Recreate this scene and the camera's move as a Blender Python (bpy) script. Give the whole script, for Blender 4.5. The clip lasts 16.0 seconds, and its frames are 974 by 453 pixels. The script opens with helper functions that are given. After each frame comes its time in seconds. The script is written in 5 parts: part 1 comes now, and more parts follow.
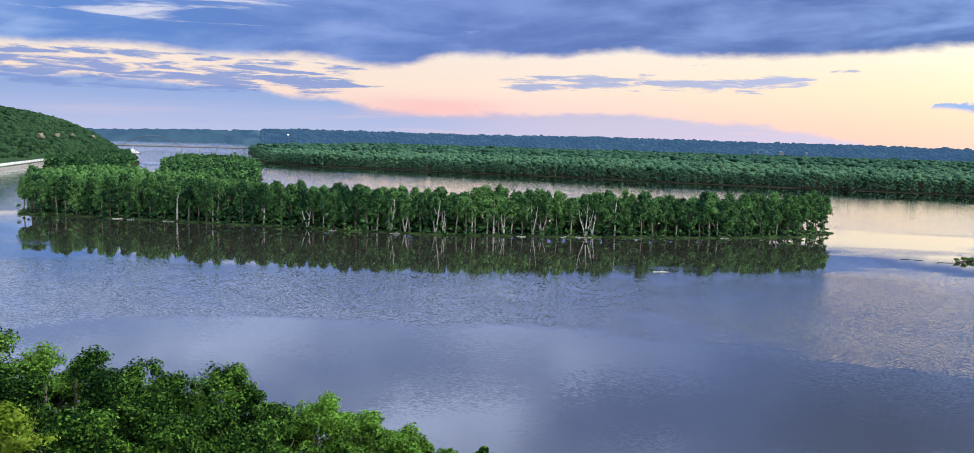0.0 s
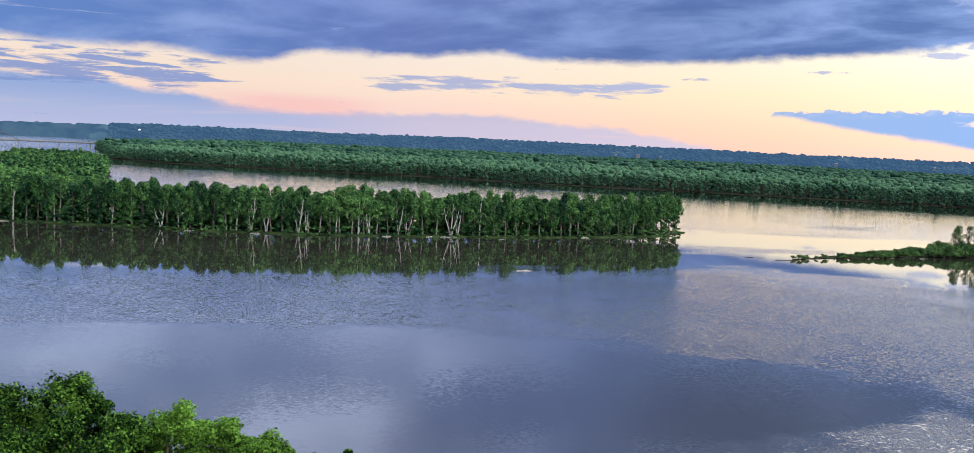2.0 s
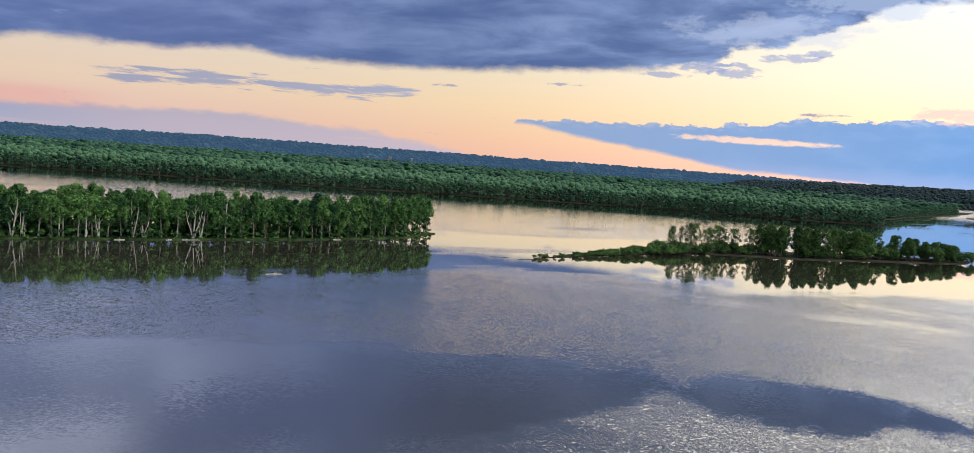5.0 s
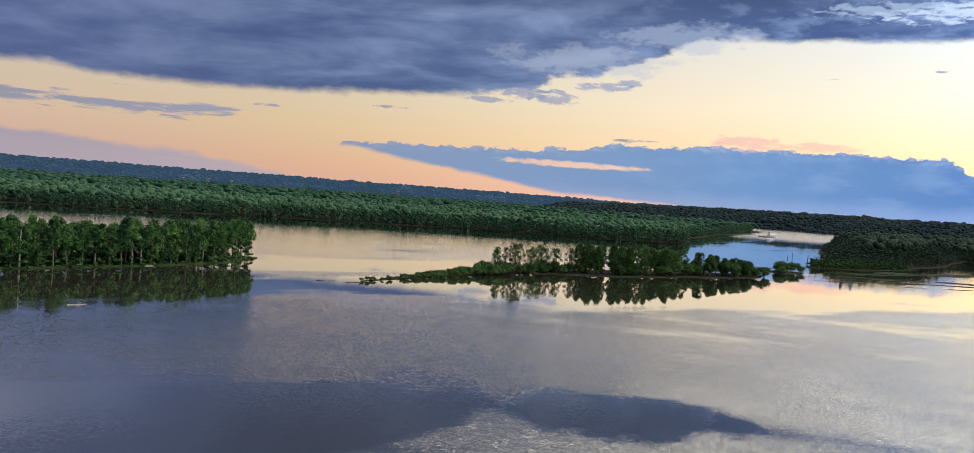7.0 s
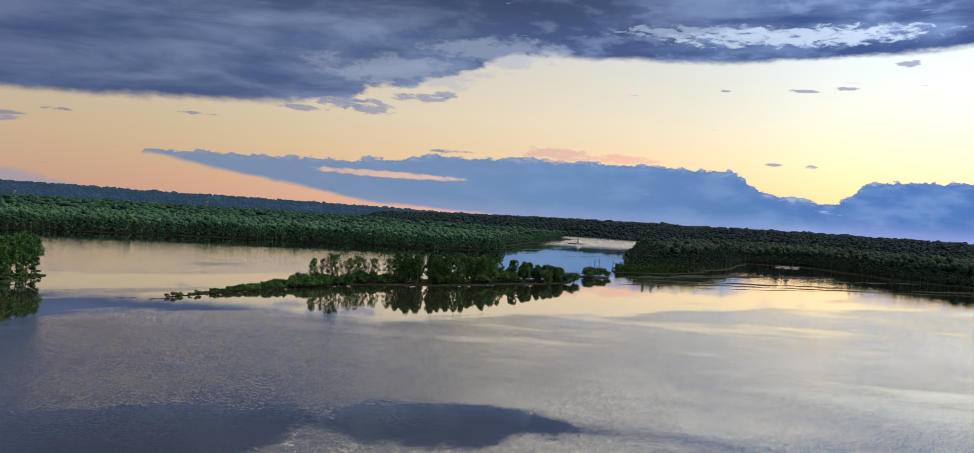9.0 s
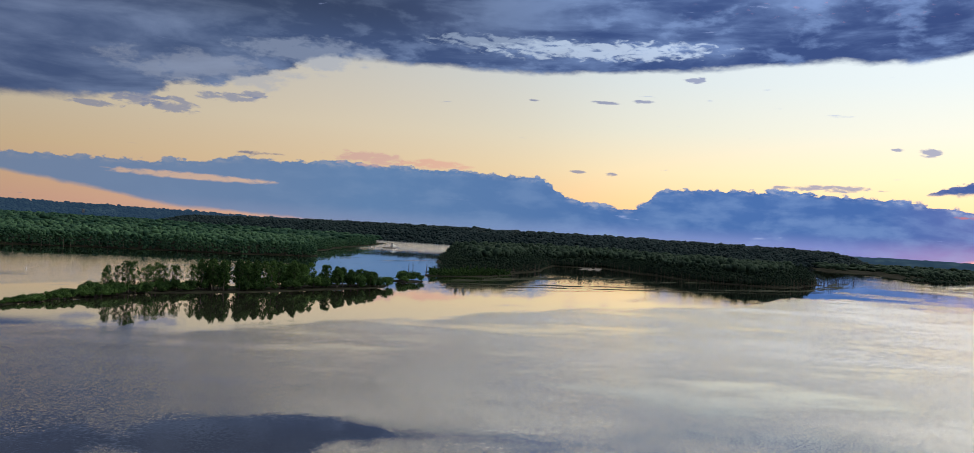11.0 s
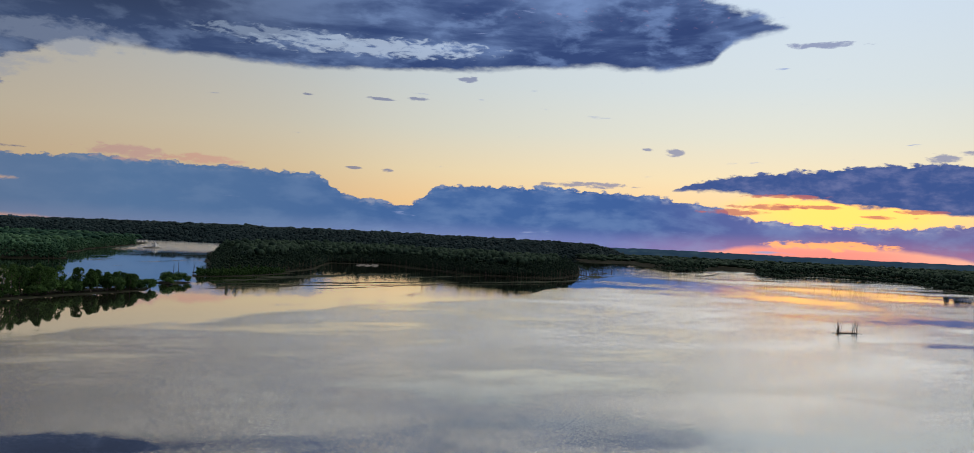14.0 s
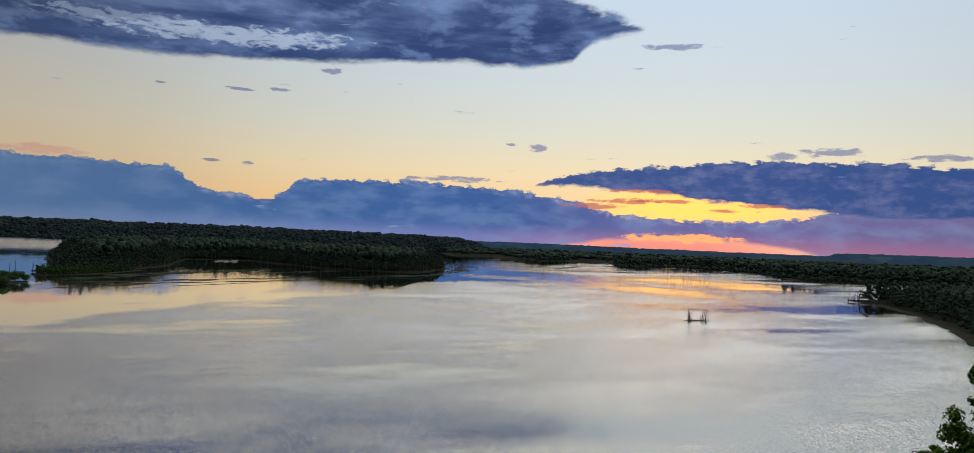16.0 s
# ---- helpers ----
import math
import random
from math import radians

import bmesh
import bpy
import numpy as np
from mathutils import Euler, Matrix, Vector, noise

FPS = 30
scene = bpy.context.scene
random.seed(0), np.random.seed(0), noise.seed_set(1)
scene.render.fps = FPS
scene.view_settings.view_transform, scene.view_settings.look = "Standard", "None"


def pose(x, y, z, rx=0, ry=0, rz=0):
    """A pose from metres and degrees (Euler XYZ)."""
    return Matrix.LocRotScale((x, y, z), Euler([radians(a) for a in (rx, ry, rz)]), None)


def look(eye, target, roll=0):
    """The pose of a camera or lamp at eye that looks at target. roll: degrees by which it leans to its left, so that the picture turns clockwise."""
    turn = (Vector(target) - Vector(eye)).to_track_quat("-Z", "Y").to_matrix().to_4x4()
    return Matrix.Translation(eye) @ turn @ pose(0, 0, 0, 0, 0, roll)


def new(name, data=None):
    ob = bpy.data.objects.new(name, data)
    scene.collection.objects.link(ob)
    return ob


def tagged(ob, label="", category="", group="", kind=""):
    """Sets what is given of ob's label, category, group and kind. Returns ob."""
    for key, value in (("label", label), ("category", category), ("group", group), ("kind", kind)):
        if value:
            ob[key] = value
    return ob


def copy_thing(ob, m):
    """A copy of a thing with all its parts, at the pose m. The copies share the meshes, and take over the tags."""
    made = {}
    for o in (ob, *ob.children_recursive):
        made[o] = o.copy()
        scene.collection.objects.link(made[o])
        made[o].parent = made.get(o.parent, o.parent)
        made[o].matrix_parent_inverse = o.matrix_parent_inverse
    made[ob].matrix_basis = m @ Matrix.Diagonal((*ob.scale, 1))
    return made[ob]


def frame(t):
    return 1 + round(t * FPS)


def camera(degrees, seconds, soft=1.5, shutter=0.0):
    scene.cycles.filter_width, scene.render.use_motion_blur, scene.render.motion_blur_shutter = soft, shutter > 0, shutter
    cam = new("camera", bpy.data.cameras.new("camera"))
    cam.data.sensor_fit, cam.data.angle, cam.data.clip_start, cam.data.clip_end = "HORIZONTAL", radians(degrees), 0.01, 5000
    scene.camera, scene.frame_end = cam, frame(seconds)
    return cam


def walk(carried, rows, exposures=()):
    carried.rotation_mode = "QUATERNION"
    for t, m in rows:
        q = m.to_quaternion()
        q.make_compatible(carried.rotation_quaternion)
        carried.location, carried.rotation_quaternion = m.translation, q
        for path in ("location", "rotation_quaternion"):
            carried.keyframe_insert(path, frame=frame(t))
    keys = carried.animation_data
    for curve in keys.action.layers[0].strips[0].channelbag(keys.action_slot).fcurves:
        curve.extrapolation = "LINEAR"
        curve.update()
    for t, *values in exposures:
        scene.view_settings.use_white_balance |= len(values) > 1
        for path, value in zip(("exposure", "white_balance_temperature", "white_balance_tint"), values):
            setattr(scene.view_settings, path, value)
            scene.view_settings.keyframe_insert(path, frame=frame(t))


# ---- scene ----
# camera: a slow pan from one standing point on the bluff's edge; seconds, yaw, pitch, roll
cam = camera(60.8, 16.0, 0.65)
EYE = 52.0
REACH = 0.3
ROWS = [
    (0.0, 0.00, -5.86, -1.71),
    (0.5, -2.41, -5.80, -1.96),
    (1.0, -4.81, -5.73, -2.19),
    (1.5, -7.08, -5.60, -2.43),
    (2.0, -9.21, -5.52, -2.63),
    (2.5, -11.87, -5.46, -2.84),
    (3.0, -14.61, -5.40, -3.09),
    (3.5, -17.40, -5.32, -3.32),
    (6.0, -32.09, -3.33, -4.06),
    (6.5, -35.04, -2.68, -4.02),
    (7.0, -38.10, -2.10, -3.96),
    (7.5, -41.18, -1.58, -3.74),
    (8.0, -44.34, -1.18, -3.58),
    (8.5, -47.39, -0.86, -3.59),
    (9.0, -50.66, -0.60, -3.58),
    (9.5, -53.98, -0.33, -3.59),
    (12.0, -69.16, 0.87, -3.28),
    (12.5, -71.74, 0.97, -3.10),
    (13.0, -74.15, 1.01, -2.90),
    (13.5, -76.48, 1.02, -2.73),
    (14.0, -78.80, 1.03, -2.66),
    (14.5, -81.15, 1.04, -2.51),
    (15.0, -83.26, 1.08, -2.49),
    (15.5, -85.66, 1.11, -2.42),
    (16.0, -88.05, 1.01, -2.30),
]
# seconds, stops, kelvin, tint: the picture darkens and warms a little as the sunset comes in
EXPOSURES = [(0.0, 0.4, 6000, 9), (1.5, 0.36, 6080, 9), (3.5, 0.23, 6300, 9), (6.0, -0.16, 6700, 9), (7.0, -0.32, 6780, 9), (8.0, -0.46, 6800, 9), (9.5, -0.66, 6800, 9), (12.0, -1.04, 6720, 9), (12.5, -1.11, 6700, 9), (14.0, -1.24, 6650, 9), (16.0, -1.3, 6620, 9)]
walk(cam, [(t, pose(-REACH * math.sin(radians(yaw)), REACH * math.cos(radians(yaw)), EYE, 90 + pitch, roll, yaw)) for t, yaw, pitch, roll in ROWS], EXPOSURES)


# ---- light: dusk sky with cloud banks, and a low weak sun behind them ----
class Nodes:
    """A short way to write node sums; values are sockets or numbers."""

    def __init__(self, tree):
        self.tree = tree

    def node(self, kind, **props):
        n = self.tree.nodes.new(kind)
        for key, value in props.items():
            setattr(n, key, value)
        return n

    def link(self, value, socket):
        if isinstance(value, bpy.types.NodeSocket):
            self.tree.links.new(value, socket)
        else:
            socket.default_value = value

    def math(self, op, a, b=0.0, c=0.0, clamp=False):
        n = self.node("ShaderNodeMath", operation=op, use_clamp=clamp)
        for i, v in enumerate((a, b, c)):
            self.link(v, n.inputs[i])
        return n.outputs[0]

    def add(self, a, b):
        return self.math("ADD", a, b)

    def sub(self, a, b):
        return self.math("SUBTRACT", a, b)

    def mul(self, a, b):
        return self.math("MULTIPLY", a, b)

    def step(self, v, lo, hi):
        n = self.node("ShaderNodeMapRange", interpolation_type="SMOOTHSTEP")
        for i, x in enumerate((v, lo, hi, 0.0, 1.0)):
            self.link(x, n.inputs[i])
        return n.outputs[0]

    def mix(self, f, a, b, blend="MIX"):
        n = self.node("ShaderNodeMix", data_type="RGBA", blend_type=blend)
        self.link(f, n.inputs[0])
        self.link(a if isinstance(a, bpy.types.NodeSocket) else (*a, 1), n.inputs[6])
        self.link(b if isinstance(b, bpy.types.NodeSocket) else (*b, 1), n.inputs[7])
        return n.outputs[2]

    def vec(self, x, y, z=0.0):
        n = self.node("ShaderNodeCombineXYZ")
        for i, v in enumerate((x, y, z)):
            self.link(v, n.inputs[i])
        return n.outputs[0]

    def noise(self, vector, scale=1.0, detail=4.0, rough=0.55, warp=0.0):
        n = self.node("ShaderNodeTexNoise")
        self.link(vector, n.inputs["Vector"])
        n.inputs["Scale"].default_value = scale
        n.inputs["Detail"].default_value = detail
        n.inputs["Roughness"].default_value = rough
        n.inputs["Distortion"].default_value = warp
        return n.outputs[0]

    def ramp(self, f, stops):
        n = self.node("ShaderNodeValToRGB")
        while len(n.color_ramp.elements) < len(stops):
            n.color_ramp.elements.new(0.5)
        for e, (p, c) in zip(n.color_ramp.elements, stops):
            e.position, e.color = p, (*c, 1)
        self.link(f, n.inputs[0])
        return n.outputs[0]

    def curve(self, f, points):
        """A float curve through points (0..1, 0..1)."""
        n = self.node("ShaderNodeFloatCurve")
        c = n.mapping.curves[0]
        while len(c.points) < len(points):
            c.points.new(0.5, 0.5)
        for p, (x, y) in zip(c.points, sorted(points)):
            p.location, p.handle_type = (x, y), "AUTO_CLAMPED"
        n.mapping.update()
        self.link(f, n.inputs["Value"])
        return n.outputs[0]


def srgb(r, g, b):
    return tuple(((v / 255 + 0.055) / 1.055) ** 2.4 if v > 10 else v / 255 / 12.92 for v in (r, g, b))


SUN_AZ, SUN_EL = -101.0, 3.0
world = bpy.data.worlds.new("dusk_sky")
scene.world = world
world.use_nodes = True
N = Nodes(world.node_tree)
N.tree.nodes.clear()
direction = N.node("ShaderNodeSeparateXYZ")
N.link(N.node("ShaderNodeTexCoord").outputs["Generated"], direction.inputs[0])
DX, DY, DZ = direction.outputs
AZ = N.mul(N.math("ARCTAN2", N.mul(DX, -1.0), DY), 180 / math.pi)
EL = N.mul(N.math("ARCSINE", DZ), 180 / math.pi)
U = N.math("DIVIDE", N.add(AZ, 130.0), 170.0, clamp=True)


def edge(points, top=24.0):
    """An elevation in degrees that follows the azimuth through the points."""
    v = N.curve(U, [((a + 130) / 170, (e + 2) / (top + 2)) for a, e in points])
    return N.sub(N.mul(v, top + 2), 2.0)


puff = N.noise(N.vec(N.mul(AZ, 0.34), N.mul(EL, 0.85), 3.0), 1.0, 7, 0.56, 0.15)
fine = N.noise(N.vec(N.mul(AZ, 1.15), N.mul(EL, 2.3), 1.0), 1.0, 6, 0.6, 0.2)
broad = N.noise(N.vec(N.mul(AZ, 0.05), N.mul(EL, 0.15), 5.0), 1.0, 4, 0.5)
fold = N.noise(N.vec(N.mul(N.add(AZ, N.mul(EL, 1.4)), 0.1), N.mul(N.sub(EL, N.mul(AZ, 0.03)), 0.42), 8.0), 1.0, 6, 0.55, 0.5)
streak = N.noise(N.vec(N.mul(AZ, 0.075), N.mul(EL, 1.0), 14.0), 1.0, 6, 0.6, 0.4)
thin = N.noise(N.vec(N.mul(AZ, 0.24), N.mul(EL, 2.1), 31.0), 1.0, 7, 0.62, 0.4)
lump = N.add(N.mul(N.sub(puff, 0.5), 3.2), N.mul(N.sub(fine, 0.5), 1.3))

# clear sky between the clouds, from the dim east round to the set sun
UP = N.math("DIVIDE", EL, 40.0, clamp=True)
away = N.ramp(UP, [(0.0, srgb(240, 202, 202)), (0.04, srgb(248, 208, 196)), (0.09, srgb(252, 224, 200)), (0.17, srgb(245, 230, 214)), (0.35, srgb(212, 206, 208)), (1.0, srgb(170, 180, 215))])
middle = N.ramp(UP, [(0.0, srgb(240, 188, 168)), (0.04, srgb(244, 200, 168)), (0.1, srgb(244, 216, 178)), (0.17, srgb(238, 224, 200)), (0.3, srgb(214, 216, 216)), (0.55, (1.35, 1.28, 1.12)), (1.0, (1.6, 1.54, 1.38))])
sunny = N.ramp(UP, [(0.0, srgb(246, 186, 160)), (0.06, srgb(248, 206, 150)), (0.12, srgb(236, 217, 180)), (0.19, srgb(216, 216, 204)), (0.27, srgb(203, 213, 218)), (0.41, srgb(194, 210, 228)), (0.55, (1.6, 1.54, 1.36)), (1.0, (1.9, 1.84, 1.6))])
sky = N.mix(N.step(AZ, -48.0, -78.0), N.mix(N.step(AZ, 0.0, -30.0), away, middle), sunny)


def layer(sky, density, colour):
    return N.mix(density, sky, colour)


tiny = N.mul(N.sub(N.noise(N.vec(N.mul(AZ, 0.9), N.mul(EL, 2.6), 21.0), 1.0, 7, 0.6, 0.35), 0.5), 4.0)


def blob(a, e, ra, re, ragged=0.9, small=False, tilt=0.0):
    q = N.add(N.math("POWER", N.math("DIVIDE", N.sub(AZ, a), ra), 2.0), N.math("POWER", N.math("DIVIDE", N.sub(N.sub(EL, e), N.mul(N.sub(AZ, a), tilt)), re), 2.0))
    return N.step(N.add(q, N.mul(tiny if small else lump, ragged * 2.2)), 1.25, 0.2)


# glow low over the sun
glow = N.step(N.add(N.math("POWER", N.math("DIVIDE", N.sub(AZ, SUN_AZ - 1), 8.5), 2.0), N.math("POWER", N.math("DIVIDE", N.sub(EL, 2.8), 1.9), 2.0)), 1.0, 0.0)
sky = layer(sky, N.mul(glow, 0.9), (1.5, 0.76, 0.15))
ember = N.mul(N.step(EL, 1.2, 0.2), N.step(N.math("ABSOLUTE", N.sub(AZ, SUN_AZ + 1)), 12.0, 2.0))
sky = layer(sky, N.mul(ember, 0.7), srgb(236, 120, 118))

# lavender haze bank low in the east
h_top = edge([(40, 3.9), (30, 3.4), (20, 3.2), (12, 2.6), (3.6, 1.8), (-9, 2.0), (-19, 1.4), (-24, 0.6), (-30, -1.5), (-130, -1.5)])
d = N.step(N.sub(h_top, N.sub(EL, N.mul(lump, 0.3))), -0.2, 0.3)
d = N.mul(d, N.sub(1.0, N.mul(N.step(streak, 0.56, 0.72), N.add(0.15, N.mul(N.step(AZ, 12.0, 2.0), 0.3)))))
haze = N.ramp(N.math("DIVIDE", EL, 4.0, clamp=True), [(0, srgb(184, 190, 220)), (0.35, srgb(168, 182, 218)), (0.6, srgb(146, 170, 214)), (1, srgb(128, 160, 210))])
sky = layer(sky, N.mul(d, N.sub(0.92, N.mul(N.step(AZ, 8.0, -6.0), 0.3))), haze)
pink = N.mul(N.step(N.math("ABSOLUTE", N.sub(AZ, 3.5)), 7.0, 1.0), N.step(N.math("ABSOLUTE", N.sub(EL, 2.2)), 0.9, 0.2))
sky = layer(sky, N.mul(pink, 0.6), srgb(250, 190, 184))

# low blue bank
b_top = edge([(40, -1.5), (-26, -1.0), (-27.9, 3.0), (-34.4, 3.25), (-44.0, 3.6), (-47, 4.12), (-54, 4.2), (-60, 4.2), (-66.8, 4.0), (-68.4, 3.1), (-69.8, 2.6), (-73.3, 2.35), (-75.0, 3.6), (-77, 3.8), (-81, 3.9), (-86, 3.85), (-93.8, 3.0), (-97, 2.2), (-105, 1.9), (-109, 2.3), (-112, 2.9), (-120, 3.2)])
b_bot = edge([(40, 3.0), (-28, 2.8), (-31, 2.3), (-38.6, 1.2), (-41.3, 0.7), (-47, 0.35), (-56, -0.2), (-65, -1.5), (-90, -1.2), (-94, 0.0), (-101, 0.55), (-108, 0.2), (-113, -1.0), (-130, -1.5)])
d = N.mul(N.step(N.sub(b_top, N.sub(EL, N.add(N.mul(lump, 0.26), N.mul(N.sub(fine, 0.5), 0.75)))), -0.05, 0.09), N.step(N.sub(EL, N.sub(b_bot, N.mul(lump, 0.14))), -0.1, 0.25))
BAND = N.math("DIVIDE", N.add(AZ, 120.0), 95.0, clamp=True)
bank = N.ramp(BAND, [(0.0, srgb(112, 104, 150)), (0.2, srgb(94, 98, 156)), (0.33, srgb(56, 92, 152)), (0.5, srgb(68, 106, 164)), (0.68, srgb(104, 142, 192)), (1.0, srgb(150, 170, 206))])
bank = N.mix(N.step(EL, 1.5, 0.0), bank, N.ramp(BAND, [(0.0, srgb(150, 105, 140)), (0.2, srgb(158, 108, 146)), (0.35, srgb(112, 122, 180)), (0.6, srgb(126, 152, 198)), (1.0, srgb(172, 176, 208))]))
bank = N.mix(N.mul(N.step(puff, 0.4, 0.7), 0.28), bank, srgb(136, 164, 206))
bank = N.mix(N.mul(N.step(N.sub(b_top, EL), 0.55, 0.1), N.mul(N.step(fine, 0.45, 0.7), 0.4)), bank, srgb(190, 190, 200))
sky = layer(sky, d, bank)

# bank over the sun
s_top = edge([(40, -1.5), (-89, -1.0), (-91, 3.9), (-92.2, 4.4), (-94.9, 5.0), (-98.7, 5.4), (-107, 5.9), (-112, 5.85), (-118, 5.55), (-130, 5.2)])
s_bot = edge([(40, 5.0), (-91, 4.0), (-93, 4.0), (-96.5, 3.9), (-99.6, 3.7), (-102.5, 3.25), (-107.2, 2.9), (-111, 2.6), (-114.5, 2.4), (-130, 2.4)])
d = N.mul(N.step(N.sub(s_top, N.sub(EL, N.add(N.mul(lump, 0.3), N.mul(N.sub(fine, 0.5), 0.7)))), -0.06, 0.12), N.step(N.sub(EL, N.sub(s_bot, N.mul(lump, 0.34))), -0.1, 0.16))
sky = layer(sky, d, N.mix(N.mul(N.step(N.add(N.mul(puff, 0.6), N.mul(fine, 0.4)), 0.44, 0.68), 0.8), srgb(52, 80, 138), srgb(104, 114, 160)))

# the broad dark deck above
e1 = edge([(40, 5.2), (30, 4.9), (23.4, 5.2), (19.8, 4.9), (11.2, 5.1), (7.8, 4.6), (1.5, 5.65), (-3.5, 5.6), (-9.7, 6.05), (-13, 5.75), (-22, 5.85), (-29.8, 6.3), (-34, 6.55), (-39.7, 7.2), (-43, 8.3), (-46.6, 9.1), (-50, 10.3), (-53.3, 11.2), (-58, 11.05), (-65, 11.05), (-76, 11.45), (-86, 12.0), (-88.5, 11.85), (-93.3, 12.3), (-94.6, 13.6), (-98.4, 14.5), (-99.6, 19.0), (-103, 24.0), (-130, 24.0)])
e2 = edge([(40, 40.0), (0, 38.0), (-14, 36.0), (-24, 34.0), (-32, 32.0), (-42, 27.0), (-50, 22.0), (-60, 21.0), (-76, 22.0), (-86, 20.0), (-93, 16.6), (-98.4, 14.6), (-102, 12.0), (-130, 10.0)], 44.0)
frill = N.mul(lump, N.add(0.24, N.mul(N.step(AZ, -34.0, -44.0), N.mul(N.step(AZ, -56.0, -50.0), 0.5))))
d = N.mul(N.step(N.sub(EL, N.sub(e1, frill)), -0.12, N.add(0.35, N.mul(N.step(AZ, -70.0, -20.0), 0.25))), N.step(N.sub(e2, N.sub(EL, N.mul(lump, 0.6))), -0.3, 0.4))
ROUND = N.math("DIVIDE", N.add(AZ, 100.0), 130.0, clamp=True)
deck = N.ramp(ROUND, [(0.0, srgb(44, 62, 108)), (0.25, srgb(56, 78, 128)), (0.42, srgb(84, 106, 150)), (0.6, srgb(84, 106, 156)), (0.75, srgb(102, 122, 178)), (1.0, srgb(104, 140, 202))])
light = N.ramp(ROUND, [(0.0, srgb(112, 138, 188)), (0.25, srgb(124, 150, 198)), (0.42, srgb(146, 168, 210)), (0.6, srgb(132, 152, 198)), (0.8, srgb(138, 158, 212)), (1.0, srgb(172, 192, 228))])
shade = N.add(N.add(N.mul(fold, 0.55), N.mul(broad, 0.4)), N.mul(puff, 0.12))
deck = N.mix(N.mul(N.step(shade, 0.46, 0.68), 0.85), deck, light)
deck = N.mix(N.mul(N.step(puff, 0.5, 0.68), N.mul(N.step(AZ, -35.0, -60.0), 0.5)), deck, light)
# thin layered gaps in the eastern deck; above the view, lightened to brighten the water's reflection
deck = N.mix(N.mul(N.step(streak, 0.57, 0.7), N.mul(N.step(AZ, 2.0, 16.0), 0.9)), deck, srgb(222, 218, 226))
high = N.mul(N.step(EL, 9.0, 15.0), N.mul(N.step(AZ, -17.0, 3.0), N.step(broad, 0.24, 0.5)))
deck = N.mix(N.mul(high, 0.75), deck, N.mix(N.step(broad, 0.4, 0.6), (0.44, 0.52, 0.78), (0.85, 0.95, 1.3)))
deck = N.mix(N.mul(N.step(EL, 11.5, 15.0), N.mul(N.mul(N.step(AZ, -74.0, -52.0), N.step(AZ, -14.0, -28.0)), 0.6)), deck, N.mix(N.step(broad, 0.36, 0.6), srgb(48, 60, 86), srgb(70, 82, 112)))
# warm last light on the deck's west end
deck = N.mix(N.mul(N.step(fine, 0.6, 0.75), N.mul(N.step(EL, 13.6, 15.0), N.mul(N.step(AZ, -74.0, -84.0), 0.5))), deck, srgb(168, 128, 158))
sky = layer(sky, d, deck)

# loose streaks and puffs
sky = layer(sky, N.mul(blob(-70.5, 12.75, 7.5, 0.62, 0.62, True, -0.02), 0.75), srgb(186, 204, 230))
sky = layer(sky, N.mul(blob(-64, 13.0, 5.0, 0.5, 0.7, True), 0.5), srgb(176, 196, 226))
sky = layer(sky, N.mul(blob(-51, 11.3, 5.0, 0.9, 0.75), 0.5), srgb(170, 186, 216))
sky = layer(sky, N.mul(blob(-44, 9.6, 6.0, 1.0, 0.75), 0.45), srgb(178, 190, 216))
belt = N.mul(N.step(N.math("ABSOLUTE", N.sub(EL, N.sub(4.0, N.mul(AZ, 0.012)))), 0.95, 0.1), N.mul(N.step(AZ, -25.0, -18.0), N.step(AZ, 2.0, -3.0)))
sky = layer(sky, N.mul(N.step(N.add(thin, N.mul(belt, 0.3)), 0.68, 0.8), 0.85), srgb(160, 170, 204))
rows = N.mul(N.step(EL, 2.2, 3.0), N.mul(N.step(EL, 5.6, 4.6), N.step(AZ, 6.0, 12.0)))
sky = layer(sky, N.mul(N.step(N.add(thin, N.mul(rows, 0.24)), 0.66, 0.78), 0.9), srgb(132, 152, 202))
sky = layer(sky, N.mul(blob(-43.5, 2.55, 5.2, 0.24, 0.34, True, 0.01), 0.85), srgb(244, 206, 182))
sky = layer(sky, N.mul(blob(-101.3, 0.72, 4.0, 0.3, 0.75, True), 0.9), (1.15, 0.46, 0.17))
sky = layer(sky, N.mul(blob(-55.0, 4.62, 2.4, 0.5, 0.55, True), 0.8), srgb(226, 184, 178))
sky = layer(sky, N.mul(blob(-59.6, 4.5, 2.2, 0.34, 0.55, True), 0.8), srgb(236, 186, 170))
